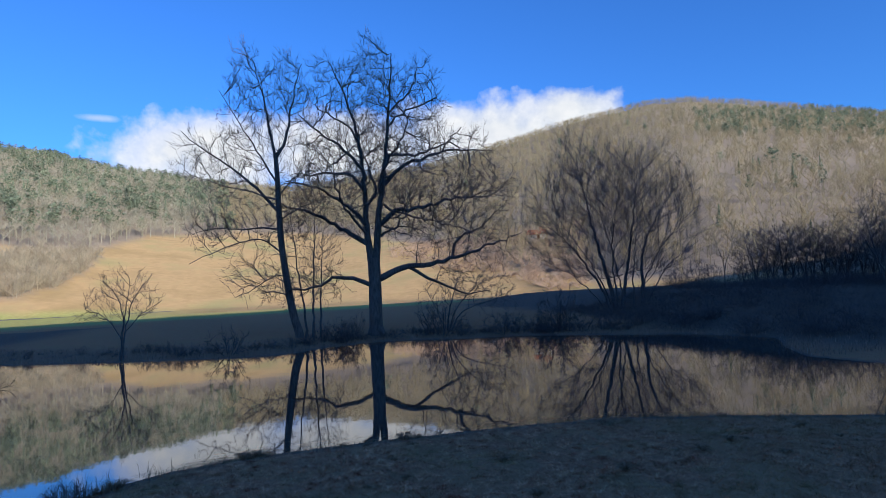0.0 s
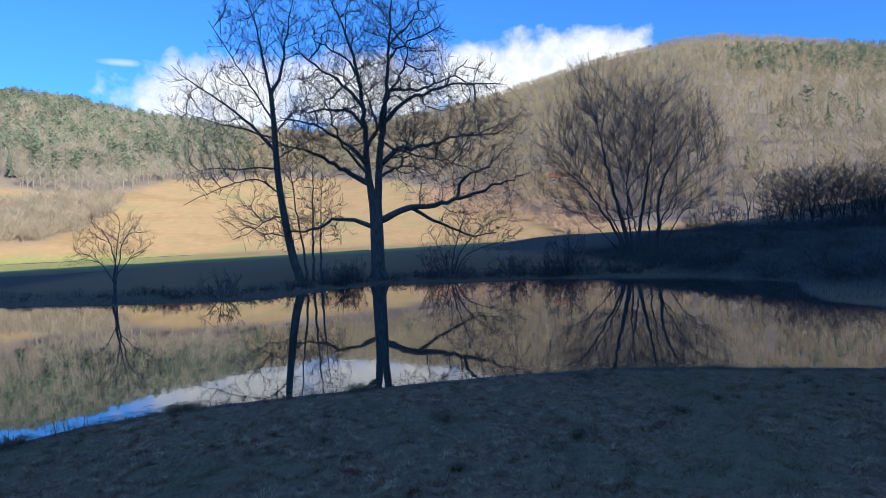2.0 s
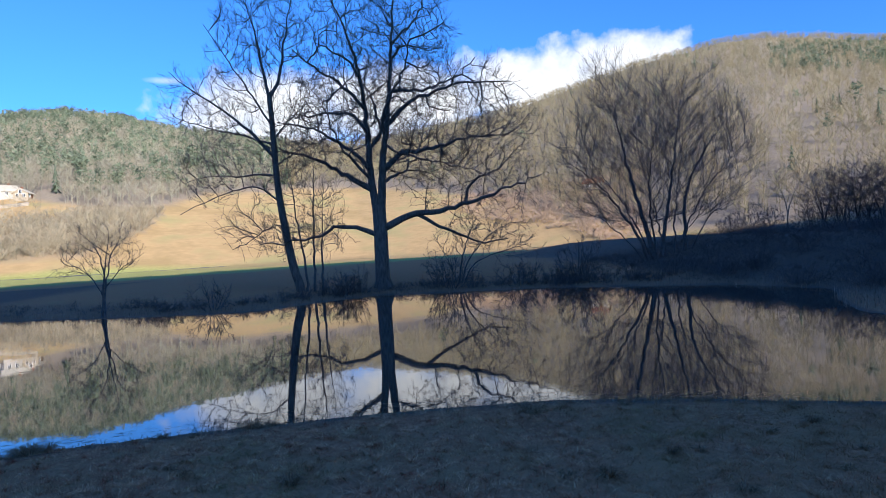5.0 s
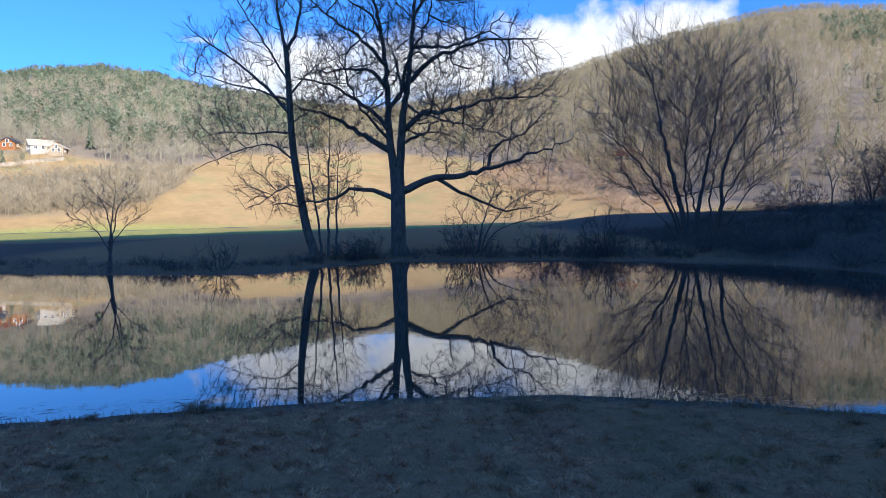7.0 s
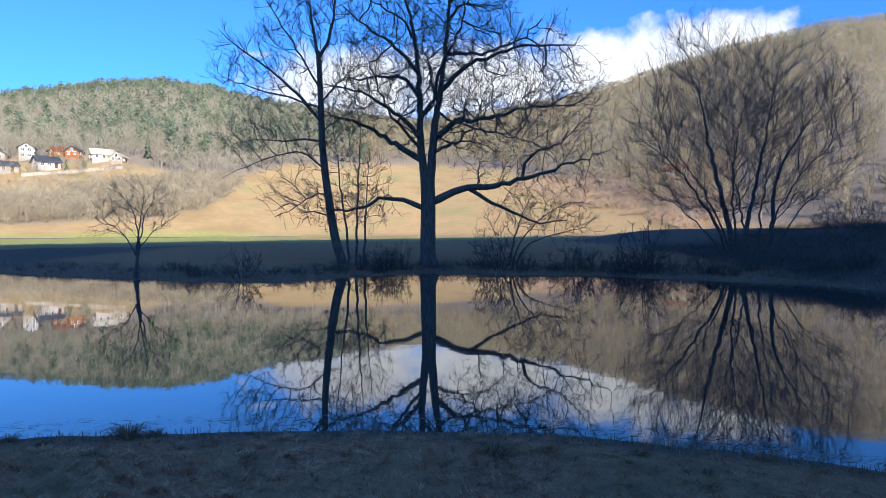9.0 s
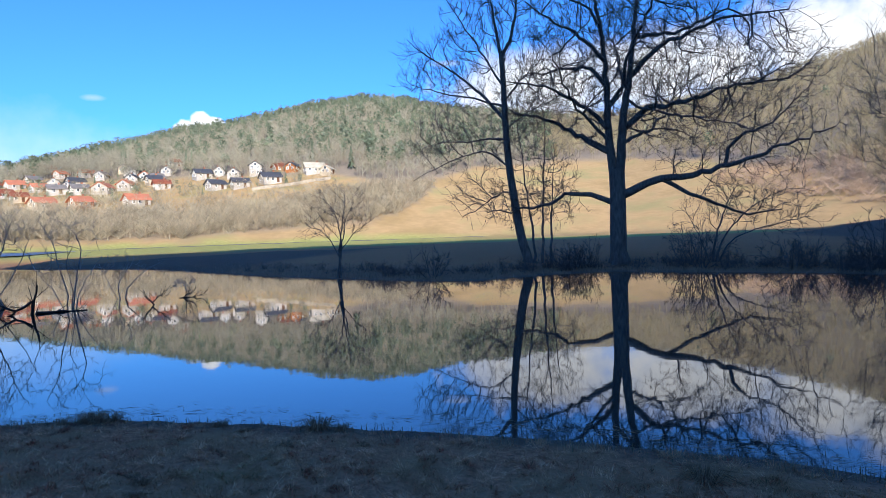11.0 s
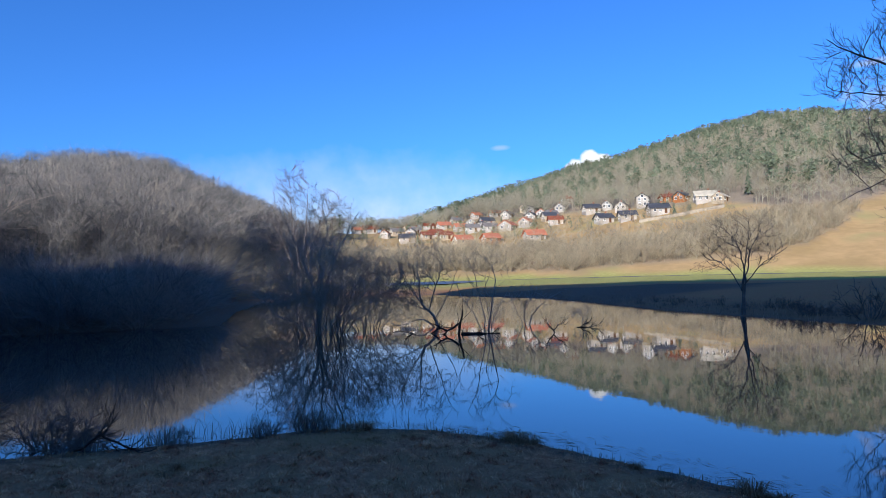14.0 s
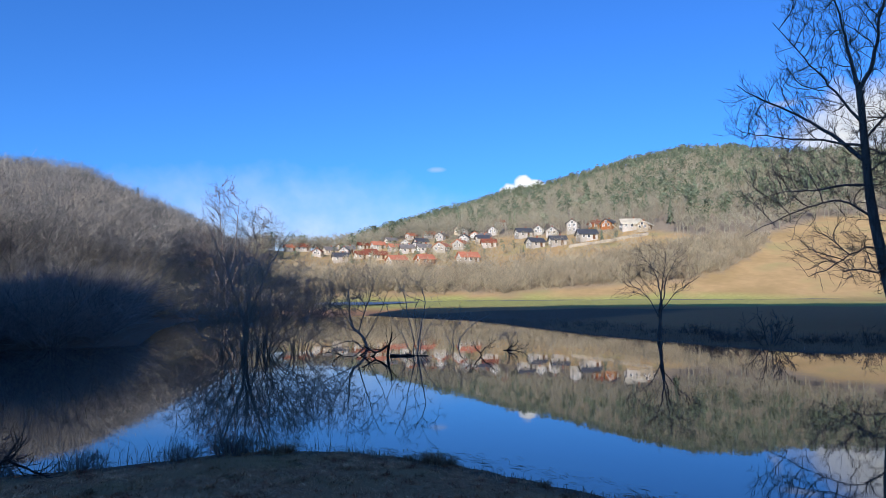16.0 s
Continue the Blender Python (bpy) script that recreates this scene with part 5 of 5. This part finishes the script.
    v[:, 2], v[:, 3] = np.stack([x + ex * 0.45 - sx, y + ey * 0.45 - sy, z + rise_to], 1), np.stack([x + ex * 0.45 + sx, y + ey * 0.45 + sy, z + rise_to], 1)
    v[:, 4] = np.stack([x + ex, y + ey, ground_z(x + ex, y + ey) + rise_to * rng.uniform(0.1, 0.8, n)], 1)
    i = np.arange(n)[:, None] * 5
    f = np.concatenate([i + [0, 1, 3], i + [0, 3, 2], i + [2, 3, 4]])
    tagged(new("matted_grass", mesh_from("matted_grass", v.reshape(-1, 3), f, m)), "flattened clumps of longer dead grass on the near bank", "grass", kind="stuff")


build_grass()


# ---------------------------------------------------------------- village on the far slope
def polar(az, r):
    return (r * math.sin(radians(az)), r * math.cos(radians(az)))


def plaster(name, colour):
    return two_tone(name, tuple(v * 0.82 for v in colour), colour, 1.5, 0.85, 0.15, 0.01)


ROOFS = [two_tone("orange_tiles", (0.36, 0.165, 0.105), (0.50, 0.26, 0.175), 2.5, 0.8, 0.5, 0.05, (0.3, 4, 4)),
         two_tone("brown_tiles", (0.20, 0.08, 0.05), (0.33, 0.14, 0.085), 2.5, 0.8, 0.5, 0.05, (0.3, 4, 4)),
         two_tone("slate_roof", (0.07, 0.075, 0.085), (0.13, 0.135, 0.15), 2.5, 0.6, 0.4, 0.04, (0.3, 4, 4)),
         two_tone("grey_roof", (0.16, 0.15, 0.145), (0.28, 0.26, 0.245), 2.5, 0.8, 0.4, 0.04, (0.3, 4, 4)),
         two_tone("cream_roof", (0.38, 0.355, 0.30), (0.52, 0.485, 0.41), 2.5, 0.7, 0.3, 0.04, (0.3, 4, 4))]
WALLS = [plaster("white_plaster", (0.43, 0.405, 0.375)), plaster("cream_plaster", (0.44, 0.385, 0.31)),
         two_tone("wood_cladding", (0.24, 0.115, 0.045), (0.37, 0.19, 0.08), 3, 0.8, 0.3, 0.02, (6, 6, 0.4)), plaster("grey_plaster", (0.45, 0.42, 0.39))]
M_FRAME = plaster("window_frame_paint", (0.75, 0.74, 0.70))
M_GLASS = Mat("window_glass", 0.08, 0.6).done((0.03, 0.035, 0.045))
M_CHIMNEY = two_tone("chimney_brick", (0.25, 0.12, 0.08), (0.40, 0.22, 0.15), 6)
M_DOOR = two_tone("door_wood", (0.12, 0.06, 0.03), (0.2, 0.11, 0.06), 8)


def boxes(*list_of):
    """A mesh of boxes, each by its least and greatest corner."""
    v, f = [], []
    for a, b in list_of:
        k = len(v)
        v += [(x, y, z) for z in (a[2], b[2]) for x, y in ((a[0], a[1]), (b[0], a[1]), (b[0], b[1]), (a[0], b[1]))]
        f += [tuple(k + i for i in q) for q in ((0, 3, 2, 1), (4, 5, 6, 7), (0, 1, 5, 4), (1, 2, 6, 5), (2, 3, 7, 6), (3, 0, 4, 7))]
    return v, f


W_FRAME = mesh_from("window", *boxes(((-0.6, -0.08, -0.7), (-0.5, 0.06, 0.7)), ((0.5, -0.08, -0.7), (0.6, 0.06, 0.7)), ((-0.5, -0.08, 0.6), (0.5, 0.06, 0.7)),
                                     ((-0.65, -0.16, -0.78), (0.65, 0.06, -0.7)), ((-0.03, -0.06, -0.7), (0.03, 0.06, 0.6))), M_FRAME)
W_PANE = mesh_from("pane", *boxes(((-0.5, -0.03, -0.7), (0.5, 0.02, 0.6))), M_GLASS)
D_LEAF = mesh_from("door", *boxes(((-0.5, -0.07, 0.0), (0.5, 0.03, 2.05)), ((-0.58, -0.09, 0.0), (-0.5, 0.03, 2.13)), ((0.5, -0.09, 0.0), (0.58, 0.03, 2.13))), M_DOOR)


def window(parent, m):
    w = part("window", W_FRAME, None, parent)
    w.matrix_local = m
    part("pane", W_PANE, None, w)


def house(az, r, wide, roof, wall, turn, label, storeys=2):
    a = radians(az)
    x, y = r * math.sin(a), r * math.cos(a)
    wide *= 0.75
    ob = thing("house", label, "house", "village houses", at=(x, y, on_ground(x, y) - 0.4))
    ob.rotation_euler = (0, 0, -a + radians(turn))
    w, d, h = wide / 2, wide * 0.43, 2.3 * storeys + 0.6
    pitch = d * 0.62
    v = [(sx * w, sy * d, z) for z in (-1.5, h) for sx, sy in ((-1, -1), (1, -1), (1, 1), (-1, 1))] + [(-w, 0, h + pitch), (w, 0, h + pitch)]
    bm = bmesh.new()
    vs = [bm.verts.new(p) for p in v]
    for q in ((0, 1, 5, 4), (2, 3, 7, 6), (1, 2, 6, 9, 5), (3, 0, 4, 8, 7), (4, 5, 9, 8), (6, 7, 8, 9)):
        bm.faces.new([vs[i] for i in q])
    part("wall", bm, WALLS[wall], ob)
    # two roof slabs with eaves
    rv, rf = [], []
    ov, th = 0.7, 0.22
    slope = pitch / d
    for sy in (-1, 1):
        k = len(rv)
        for up in (0.04, 0.04 + th):
            rv += [(-w - ov, 0, h + pitch + up), (w + ov, 0, h + pitch + up), (w + ov, sy * (d + ov), h - ov * slope + up), (-w - ov, sy * (d + ov), h - ov * slope + up)]
        rf += [tuple(k + i for i in q) for q in ((0, 1, 2, 3), (4, 7, 6, 5), (0, 4, 5, 1), (1, 5, 6, 2), (2, 6, 7, 3), (3, 7, 4, 0))]
    top = part("roof", mesh_from("roof", rv, rf, ROOFS[roof]), None, ob)
    cx = w * 0.4
    cv, cf = boxes(((cx - 0.3, 0.5, h), (cx + 0.3, 1.1, h + pitch + 1.0)), ((cx - 0.38, 0.42, h + pitch + 1.0), (cx + 0.38, 1.18, h + pitch + 1.12)))
    part("chimney", mesh_from("chimney", cv, cf, M_CHIMNEY), None, top)
    n = 3 if wide > 8 else 2
    for s in range(storeys):
        for k in range(n):
            px = (k - (n - 1) / 2) * wide / (n + 0.4)
            if s == 0 and k == n - 1:
                part("door", D_LEAF, None, ob).matrix_local = pose(px, -d - 0.02, 0.4)
            else:
                window(ob, pose(px, -d - 0.02, 1.9 + 2.35 * s))
        for side, rz in ((w, 90), (-w, -90)):
            for k in (-1, 1):
                window(ob, pose(side + (0.02 if side > 0 else -0.02), k * d * 0.45, 1.9 + 2.35 * s, 0, 0, rz))
    for side, rz in ((w, 90), (-w, -90)):
        window(ob, pose(side + (0.02 if side > 0 else -0.02), 0, h + pitch * 0.32, 0, 0, rz))
    return ob


WORD_ROOF = ["orange tiled roof", "brown tiled roof", "dark slate roof", "grey roof", "cream roof"]
WORD_WALL = ["white plastered house", "cream plastered house", "house clad in orange wood", "grey plastered house"]
# heading, distance, width, roof, wall, turn
WEST = [(-60.4, 407, 9, 0, 0, 20), (-59.3, 408, 12, 1, 3, 5), (-57.7, 416, 10, 3, 1, 15), (-56.9, 391, 10, 3, 1, 25), (-55.9, 414, 8, 1, 1, 70), (-55.2, 390, 9, 3, 0, 20),
        (-55.9, 328, 10, 2, 3, 5), (-53.0, 463, 9, 2, 1, 15), (-51.5, 482, 9, 0, 2, 30), (-52.5, 393, 10.5, 0, 0, 20), (-50.7, 292, 10.5, 0, 1, 28), (-48.1, 286, 9.5, 0, 2, 30), (-44.1, 279, 11, 0, 0, 22)]
MIDDLE = [(-49.9, 388, 9, 3, 0, 80), (-48.5, 371, 10, 2, 0, 25), (-49.5, 425, 8, 0, 3, 40), (-47.7, 403, 9, 0, 3, 20), (-46.6, 390, 9, 3, 0, 60), (-46.5, 322, 11, 0, 0, 65),
          (-49.8, 333, 9, 3, 0, 10), (-48.2, 328, 9, 3, 0, 15), (-44.8, 326, 9.5, 0, 0, 62), (-44.4, 352, 8, 2, 0, 70), (-43.4, 356, 8, 0, 0, 75), (-42.6, 350, 8, 3, 1, 20), (-42.2, 320, 9, 1, 3, 10), (-50.2, 463, 7, 1, 1, 30)]
EAST = [(-39.0, 335, 10.5, 2, 0, 20), (-37.6, 339, 8, 3, 0, 85), (-36.3, 327, 9, 3, 0, 75), (-34.5, 324, 8.5, 2, 0, 80), (-37.9, 299, 9.5, 2, 0, 30), (-35.9, 297, 9.5, 2, 0, 15),
        (-33.3, 297, 11, 2, 0, 18), (-32.5, 324, 8, 1, 2, 25), (-31.3, 320, 9, 2, 2, 60), (-29.5, 309, 12, 4, 0, 12), (-28.3, 303, 8, 4, 1, 70), (19.8, 250, 8, 1, 0, -15)]
rng = random.Random(8)
FILL = []
while len(FILL) < 14:
    az, r = rng.uniform(-58, -40), rng.uniform(318, 410)
    if all(math.dist(polar(az, r), polar(h[0], h[1])) > 14 for h in WEST + MIDDLE + EAST + FILL):
        FILL.append((az, r, rng.choice((8, 9, 10)), rng.choice((0, 1, 1, 2, 3)), rng.choice((0, 0, 1, 3)), rng.choice((10, 20, 30, 65, 75))))
for az, r, wide, roof, wall, turn in WEST + MIDDLE + EAST + FILL:
    house(az, r, wide, roof, wall, turn, f"{WORD_WALL[wall]} with a {WORD_ROOF[roof]}", 2 if wide == 8.5 else 1)


def strip(points, half, high, material, name, label, category, drop=0.5):
    """A band along points that follows the ground."""
    p = np.array(points, float)
    t = np.linspace(0, 1, 40)
    s = np.linspace(0, 1, len(p))
    x, y = np.interp(t, s, p[:, 0]), np.interp(t, s, p[:, 1])
    d = np.stack([np.gradient(x), np.gradient(y)], 1)
    d /= np.linalg.norm(d, axis=1, keepdims=True)
    v = []
    for k in (-1, 1):
        ex, ey = x - k * d[:, 1] * half, y + k * d[:, 0] * half
        z = ground_z(ex, ey)
        v += [np.stack([ex, ey, z + high], 1), np.stack([ex, ey, z - drop], 1)]
    n = len(t)
    i = np.arange(n - 1)
    f = np.concatenate([np.stack([i, i + 1, i + 1 + 2 * n, i + 2 * n], 1), np.stack([i, i + n, i + n + 1, i + 1], 1), np.stack([i + 2 * n, i + 2 * n + 1, i + 3 * n + 1, i + 3 * n], 1)])
    return tagged(new(name, mesh_from(name, np.concatenate(v), f, material)), label, category, kind="structure")


M_STONE = two_tone("retaining_stone", (0.24, 0.215, 0.18), (0.42, 0.38, 0.32), 0.8, 0.9, 0.6, 0.1)
M_ASPHALT = two_tone("old_asphalt", (0.12, 0.12, 0.125), (0.20, 0.195, 0.19), 3, 0.9, 0.2, 0.02)
strip([polar(-34.9, 284), polar(-32, 284), polar(-28.0, 290)], 0.35, 1.3, M_STONE, "retaining_wall", "pale stone retaining wall below the upper houses", "wall")
strip([polar(-62, 172), polar(-55, 180), polar(-48, 187), polar(-42, 189), polar(-36, 191), polar(-30, 189), polar(-22, 182), polar(-14, 190)], 3.2, 0.05, M_ASPHALT, "road", "grey farm road along the foot of the slope", "road")


def build_flood():
    """A shallow sheet of standing water on the meadow."""
    n, v = 48, []
    for k in range(n):
        a = 6.283 * k / n
        az, r = -56.5 + 8 * math.cos(a) + 0.8 * math.sin(3 * a), 146 + 34 * math.sin(a) + 4 * math.cos(4 * a)
        x, y = polar(az, r)
        v.append((x, y, 1.03))
    bm = bmesh.new()
    bm.faces.new([bm.verts.new(p) for p in v])
    tagged(part("flood_water", bm, M_RIPPLE, None), "shallow flood water lying on the meadow", "water", kind="structure")


build_flood()


# ---------------------------------------------------------------- dead wood and near shore
def dead_branch(at, lines, label, name="dead_branch"):
    """Bare drift wood in the water. lines: foot, tip and thickness."""
    rng = random.Random(int(abs(at[0]) * 10))
    ob = thing(name, label, "dead wood", "drift wood", at=at)
    for k, (a, b, rad) in enumerate(lines):
        w = Wood()
        pts = bowed(a, b, 0.03, 6, rng, 0.022)
        radii = [rad * (1 - 0.6 * i / 6) for i in range(7)]
        w.add(pts, radii, 7)
        sprout(w, rng, pts, radii, 0, dict(SCRUB, kids=(5, 3), ratio=0.45, least=0.25, wig=0.09, up=0.12))
        part("snag" if k else "stem", w.mesh("snag", M_DEADWOOD), M_DEADWOOD, ob)


dead_branch((-19.45, 17.6, 0), [((-0.05, 0, -0.5), (0.12, 0.18, 1.0), 0.07), ((0.0, 0.05, 0.45), (-0.55, -0.65, -0.1), 0.055), ((-0.3, -0.3, 0.15), (-0.7, -0.75, 0.45), 0.045), ((0.1, 0.1, 0.05), (1.1, 1.3, 0.02), 0.05)], "wet dead stump and snags standing in the pond")
dead_branch((-20.9, 16.9, 0), [((0, 0, -0.2), (0.6, 0.5, 0.3), 0.04), ((0, 0, -0.2), (-0.5, -0.6, 0.22), 0.035)], "low dead branches lying at the pond's surface")
dead_branch((-16.8, 20.55, 0), [((0.15, 0.2, -0.25), (-0.25, -0.25, 0.35), 0.04), ((-0.1, -0.1, 0.1), (0.2, 0.25, 0.5), 0.025)], "forked dead branch poking out of the pond")
dead_branch((-17.9, 22.6, 0), [((0, 0, -0.2), (0.6, 0.7, 0.3), 0.03), ((0.2, 0.2, 0.0), (0.9, 0.8, 0.1), 0.025)], "short dark dead branch in the pond")
dead_branch((-9.6, 3.0, 0.0), [((0, 0, 0.1), (0.1, 0.4, 0.34), 0.025), ((0.0, 0.3, 0.3), (0.45, 0.75, 0.05), 0.02)], "bent dead stick on the near shore")
bush("shore_tree", "bare dark tree leaning over the pond's end", "tree", (-32.5, -3.4, 0.0), 88, 6, 8.6, 4.6, BUSH, M_TWIG, rad=0.16)
bramble = bush("bramble", "leafless dark bramble tangle at the near shore", "shrub", (-11.2, 1.4, 0.05), 91, 16, 0.9, 1.1, dict(SCRUB, wig=0.3, up=-0.02, kids=(8, 5), ratio=0.42), M_TWIG, "brambles", 0.012)
scatter(bramble, [(-12.4, 0.4, 1.1), (-10.6, 2.9, 0.7), (-13.4, -0.6, 1.2), (-9.9, 3.2, 0.45), (-9.4, 4.2, 0.3), (-8.9, 5.4, 0.35), (-8.65, 6.1, 0.4), (-8.2, 6.75, 0.22)], 3)


def blades(name, label, spots, tall, wide, seed, stops, category="grass"):
    """Upright withered blades at spots x, y."""
    rng = np.random.default_rng(seed)
    x, y = spots
    n, z = len(x), ground_z(*spots)
    a, h = rng.uniform(0, 6.283, n), tall * rng.uniform(0.4, 1.0, n)
    b, lean = rng.uniform(0, 6.283, n), tall * rng.uniform(0.05, 0.5, n)
    sx, sy = -np.sin(a) * wide, np.cos(a) * wide
    v = np.empty((n, 5, 3))
    v[:, 0], v[:, 1] = np.stack([x - sx, y - sy, z - 0.05], 1), np.stack([x + sx, y + sy, z - 0.05], 1)
    mx, my, mz = x + np.cos(b) * lean * 0.35, y + np.sin(b) * lean * 0.35, z + h * 0.6
    v[:, 2], v[:, 3] = np.stack([mx - sx * 0.7, my - sy * 0.7, mz], 1), np.stack([mx + sx * 0.7, my + sy * 0.7, mz], 1)
    v[:, 4] = np.stack([x + np.cos(b) * lean, y + np.sin(b) * lean, z + h], 1)
    i = np.arange(n)[:, None] * 5
    f = np.concatenate([i + [0, 1, 3], i + [0, 3, 2], i + [2, 3, 4]])
    k = Mat(name, 0.9, 0.15)
    tagged(new(name, mesh_from(name, v.reshape(-1, 3), f, k.done(k.ramp(k.island(), *stops)))), label, category, kind="stuff")


def along_shore(points, n, seed, off=0.15, jitter=0.25):
    rng = np.random.default_rng(seed)
    p = np.array(points, float)
    t = rng.uniform(0, len(p) - 1, n)
    s = np.arange(len(p))
    return np.interp(t, s, p[:, 0]) + rng.normal(0, jitter, n), np.interp(t, s, p[:, 1]) - off + rng.normal(0, jitter, n)


STRAW = ((0.0, (0.12, 0.095, 0.055)), (0.6, (0.26, 0.21, 0.13)), (1.0, (0.42, 0.35, 0.23)))
rng = np.random.default_rng(6)
cx, cy = along_shore([(-10.4, 1.6), (-9.4, 4.2), (-8.8, 6.3), (-7.4, 7.5)], 26, 1, 0.15, 0.2)
own = rng.integers(0, 26, 200)
x1, y1 = cx[own] + rng.normal(0, 0.11, 200), cy[own] + rng.normal(0, 0.11, 200)
x2, y2 = along_shore([(-8.9, 5.8), (-8.7, 6.5), (-8.2, 7.0)], 70, 2, 0.1, 0.16)
blades("shore_reeds", "sparse withered reeds along the near shore", (np.concatenate([x1, x2]), np.concatenate([y1, y2])), 0.42, 0.004, 1, STRAW)
x1, y1 = along_shore([(-7.4, 7.5), (-5.9, 8.1), (-3, 8.45), (0, 8.6), (2.1, 8.45), (4, 7.9), (5.8, 7.1), (8.4, 6.1)], 2600, 3, 0.08, 0.12)
blades("shore_grass", "ragged fringe of dead grass at the water's edge", (x1, y1), 0.075, 0.004, 4, STRAW)


def far_sedge():
    """Dead sedge and tangle over the far bank."""
    rng = np.random.default_rng(12)
    n = 60000
    x, y = rng.uniform(-40, 34, n), rng.uniform(15, 46, n)
    sd = shore_distance(x, y)
    ok = (sd > -0.1) & (sd < 5.5) & (rng.random(n) < np.clip(1.1 - sd / 6 + 0.5 * wave(x, y, 3), 0.03, 1))
    blades("bank_sedge", "dark dead sedge over the far bank", (x[ok], y[ok]), 0.22, 0.01, 5, ((0.0, (0.16, 0.105, 0.075)), (0.7, (0.30, 0.20, 0.14)), (1.0, (0.44, 0.30, 0.205))))


far_sedge()


def tussock(at, seed):
    """A tuft of dead grass: long blades that bend outwards from one root."""
    rng = random.Random(seed)
    w = Wood()
    for _ in range(150):
        a, out, up = rng.uniform(0, 6.283), rng.uniform(0.05, 0.3), rng.uniform(0.03, 0.16)
        c, n, r = math.cos(a), math.sin(a), rng.uniform(0, 0.08)
        w.add([(c * r, n * r, -0.05), (c * (r + out * 0.4), n * (r + out * 0.4), up), (c * (r + out), n * (r + out), up * rng.uniform(0.3, 0.95))], [0.0035, 0.003, 0.0012], 3)
    ob = tagged(new("grass_tussock", w.mesh("grass_tussock", M_STRAW)), "tuft of withered grass on the near bank", "grass tuft", "grass tufts")
    ob.location = at
    return ob


k = Mat("straw", 0.9, 0.15)
M_STRAW = k.done(k.ramp(k.island(), (0.0, (0.15, 0.095, 0.05)), (0.5, (0.34, 0.20, 0.11)), (1.0, (0.52, 0.34, 0.20))))
tufts = [tussock((px, py, on_ground(px, py)), 300 + n) for n, (px, py) in enumerate(((-6.0, 7.95), (-8.1, 6.7), (-2.9, 8.35), (1.4, 7.6)))]
rng = random.Random(15)
for n in range(70):
    px, py = rng.uniform(-10, 9), rng.uniform(2.0, 8.6)
    if float(shore_distance(np.array([px]), np.array([py]))[0]) > 0.1:
        scatter(tufts[n % 4], [(px, py, rng.uniform(0.3, 0.6))], 400 + n, sink=0.01)
scatter(tufts[0], [(-6.15, 8.0, 0.8), (-5.8, 8.05, 0.7), (-6.4, 7.8, 0.6), (-8.3, 6.5, 0.7), (-2.6, 8.4, 0.6), (4.2, 7.6, 0.6), (-4.2, 8.2, 0.6)], 5, sink=0.01)


def drift():
    """Dead stems floating off the near shore."""
    rng = np.random.default_rng(31)
    x, y = along_shore([(-9.2, 4.6), (-8.4, 6.6), (-7.2, 7.7), (-5.9, 8.3), (-3, 8.7), (0, 8.85), (2.1, 8.6), (4, 8.0), (5.8, 7.2)], 900, 32, -0.22, 0.16)
    sd = shore_distance(x, y)
    x, y = x[sd < -0.03], y[sd < -0.03]
    n = len(x)
    a, h, wd = rng.normal(0.1, 0.5, n), rng.uniform(0.03, 0.16, n), rng.uniform(0.002, 0.006, n)
    c, s = np.cos(a), np.sin(a)
    z = rng.uniform(0.004, 0.03, n)
    v = np.stack([np.stack([x - c * h, y - s * h, z * 0.2], 1), np.stack([x + s * wd, y - c * wd, z], 1), np.stack([x + c * h, y + s * h, z * 0.4], 1), np.stack([x - s * wd, y + c * wd, z], 1)], 1)
    i = np.arange(n)[:, None] * 4
    tagged(new("floating_stems", mesh_from("floating_stems", v.reshape(-1, 3), i + [0, 1, 2, 3], M_STRAW)), "dead stems floating along the near shore", "plant litter", kind="stuff")


drift()


def conifer(x, y, tall, seed):
    """A single spruce: a stem and drooping tiers of boughs."""
    v, f = pine_template(np.random.default_rng(seed), 9)
    ob = thing("conifer_tree", "lone dark conifer on the skyline of a low hill", "tree", at=(x, y, on_ground(x, y) - 0.2))
    w = Wood()
    w.add([(0, 0, -0.3), (0, 0, tall * 0.5), (0, 0, tall)], [0.16, 0.1, 0.02], 7)
    part("trunk", w.mesh("trunk", M_BARK), M_BARK, ob)
    part("crown", mesh_from("crown", v * np.array([tall * 0.8, tall * 0.8, tall]), f, M_PINE), M_PINE, ob)


conifer(*polar(-72.85, 292), 12.0, 3)
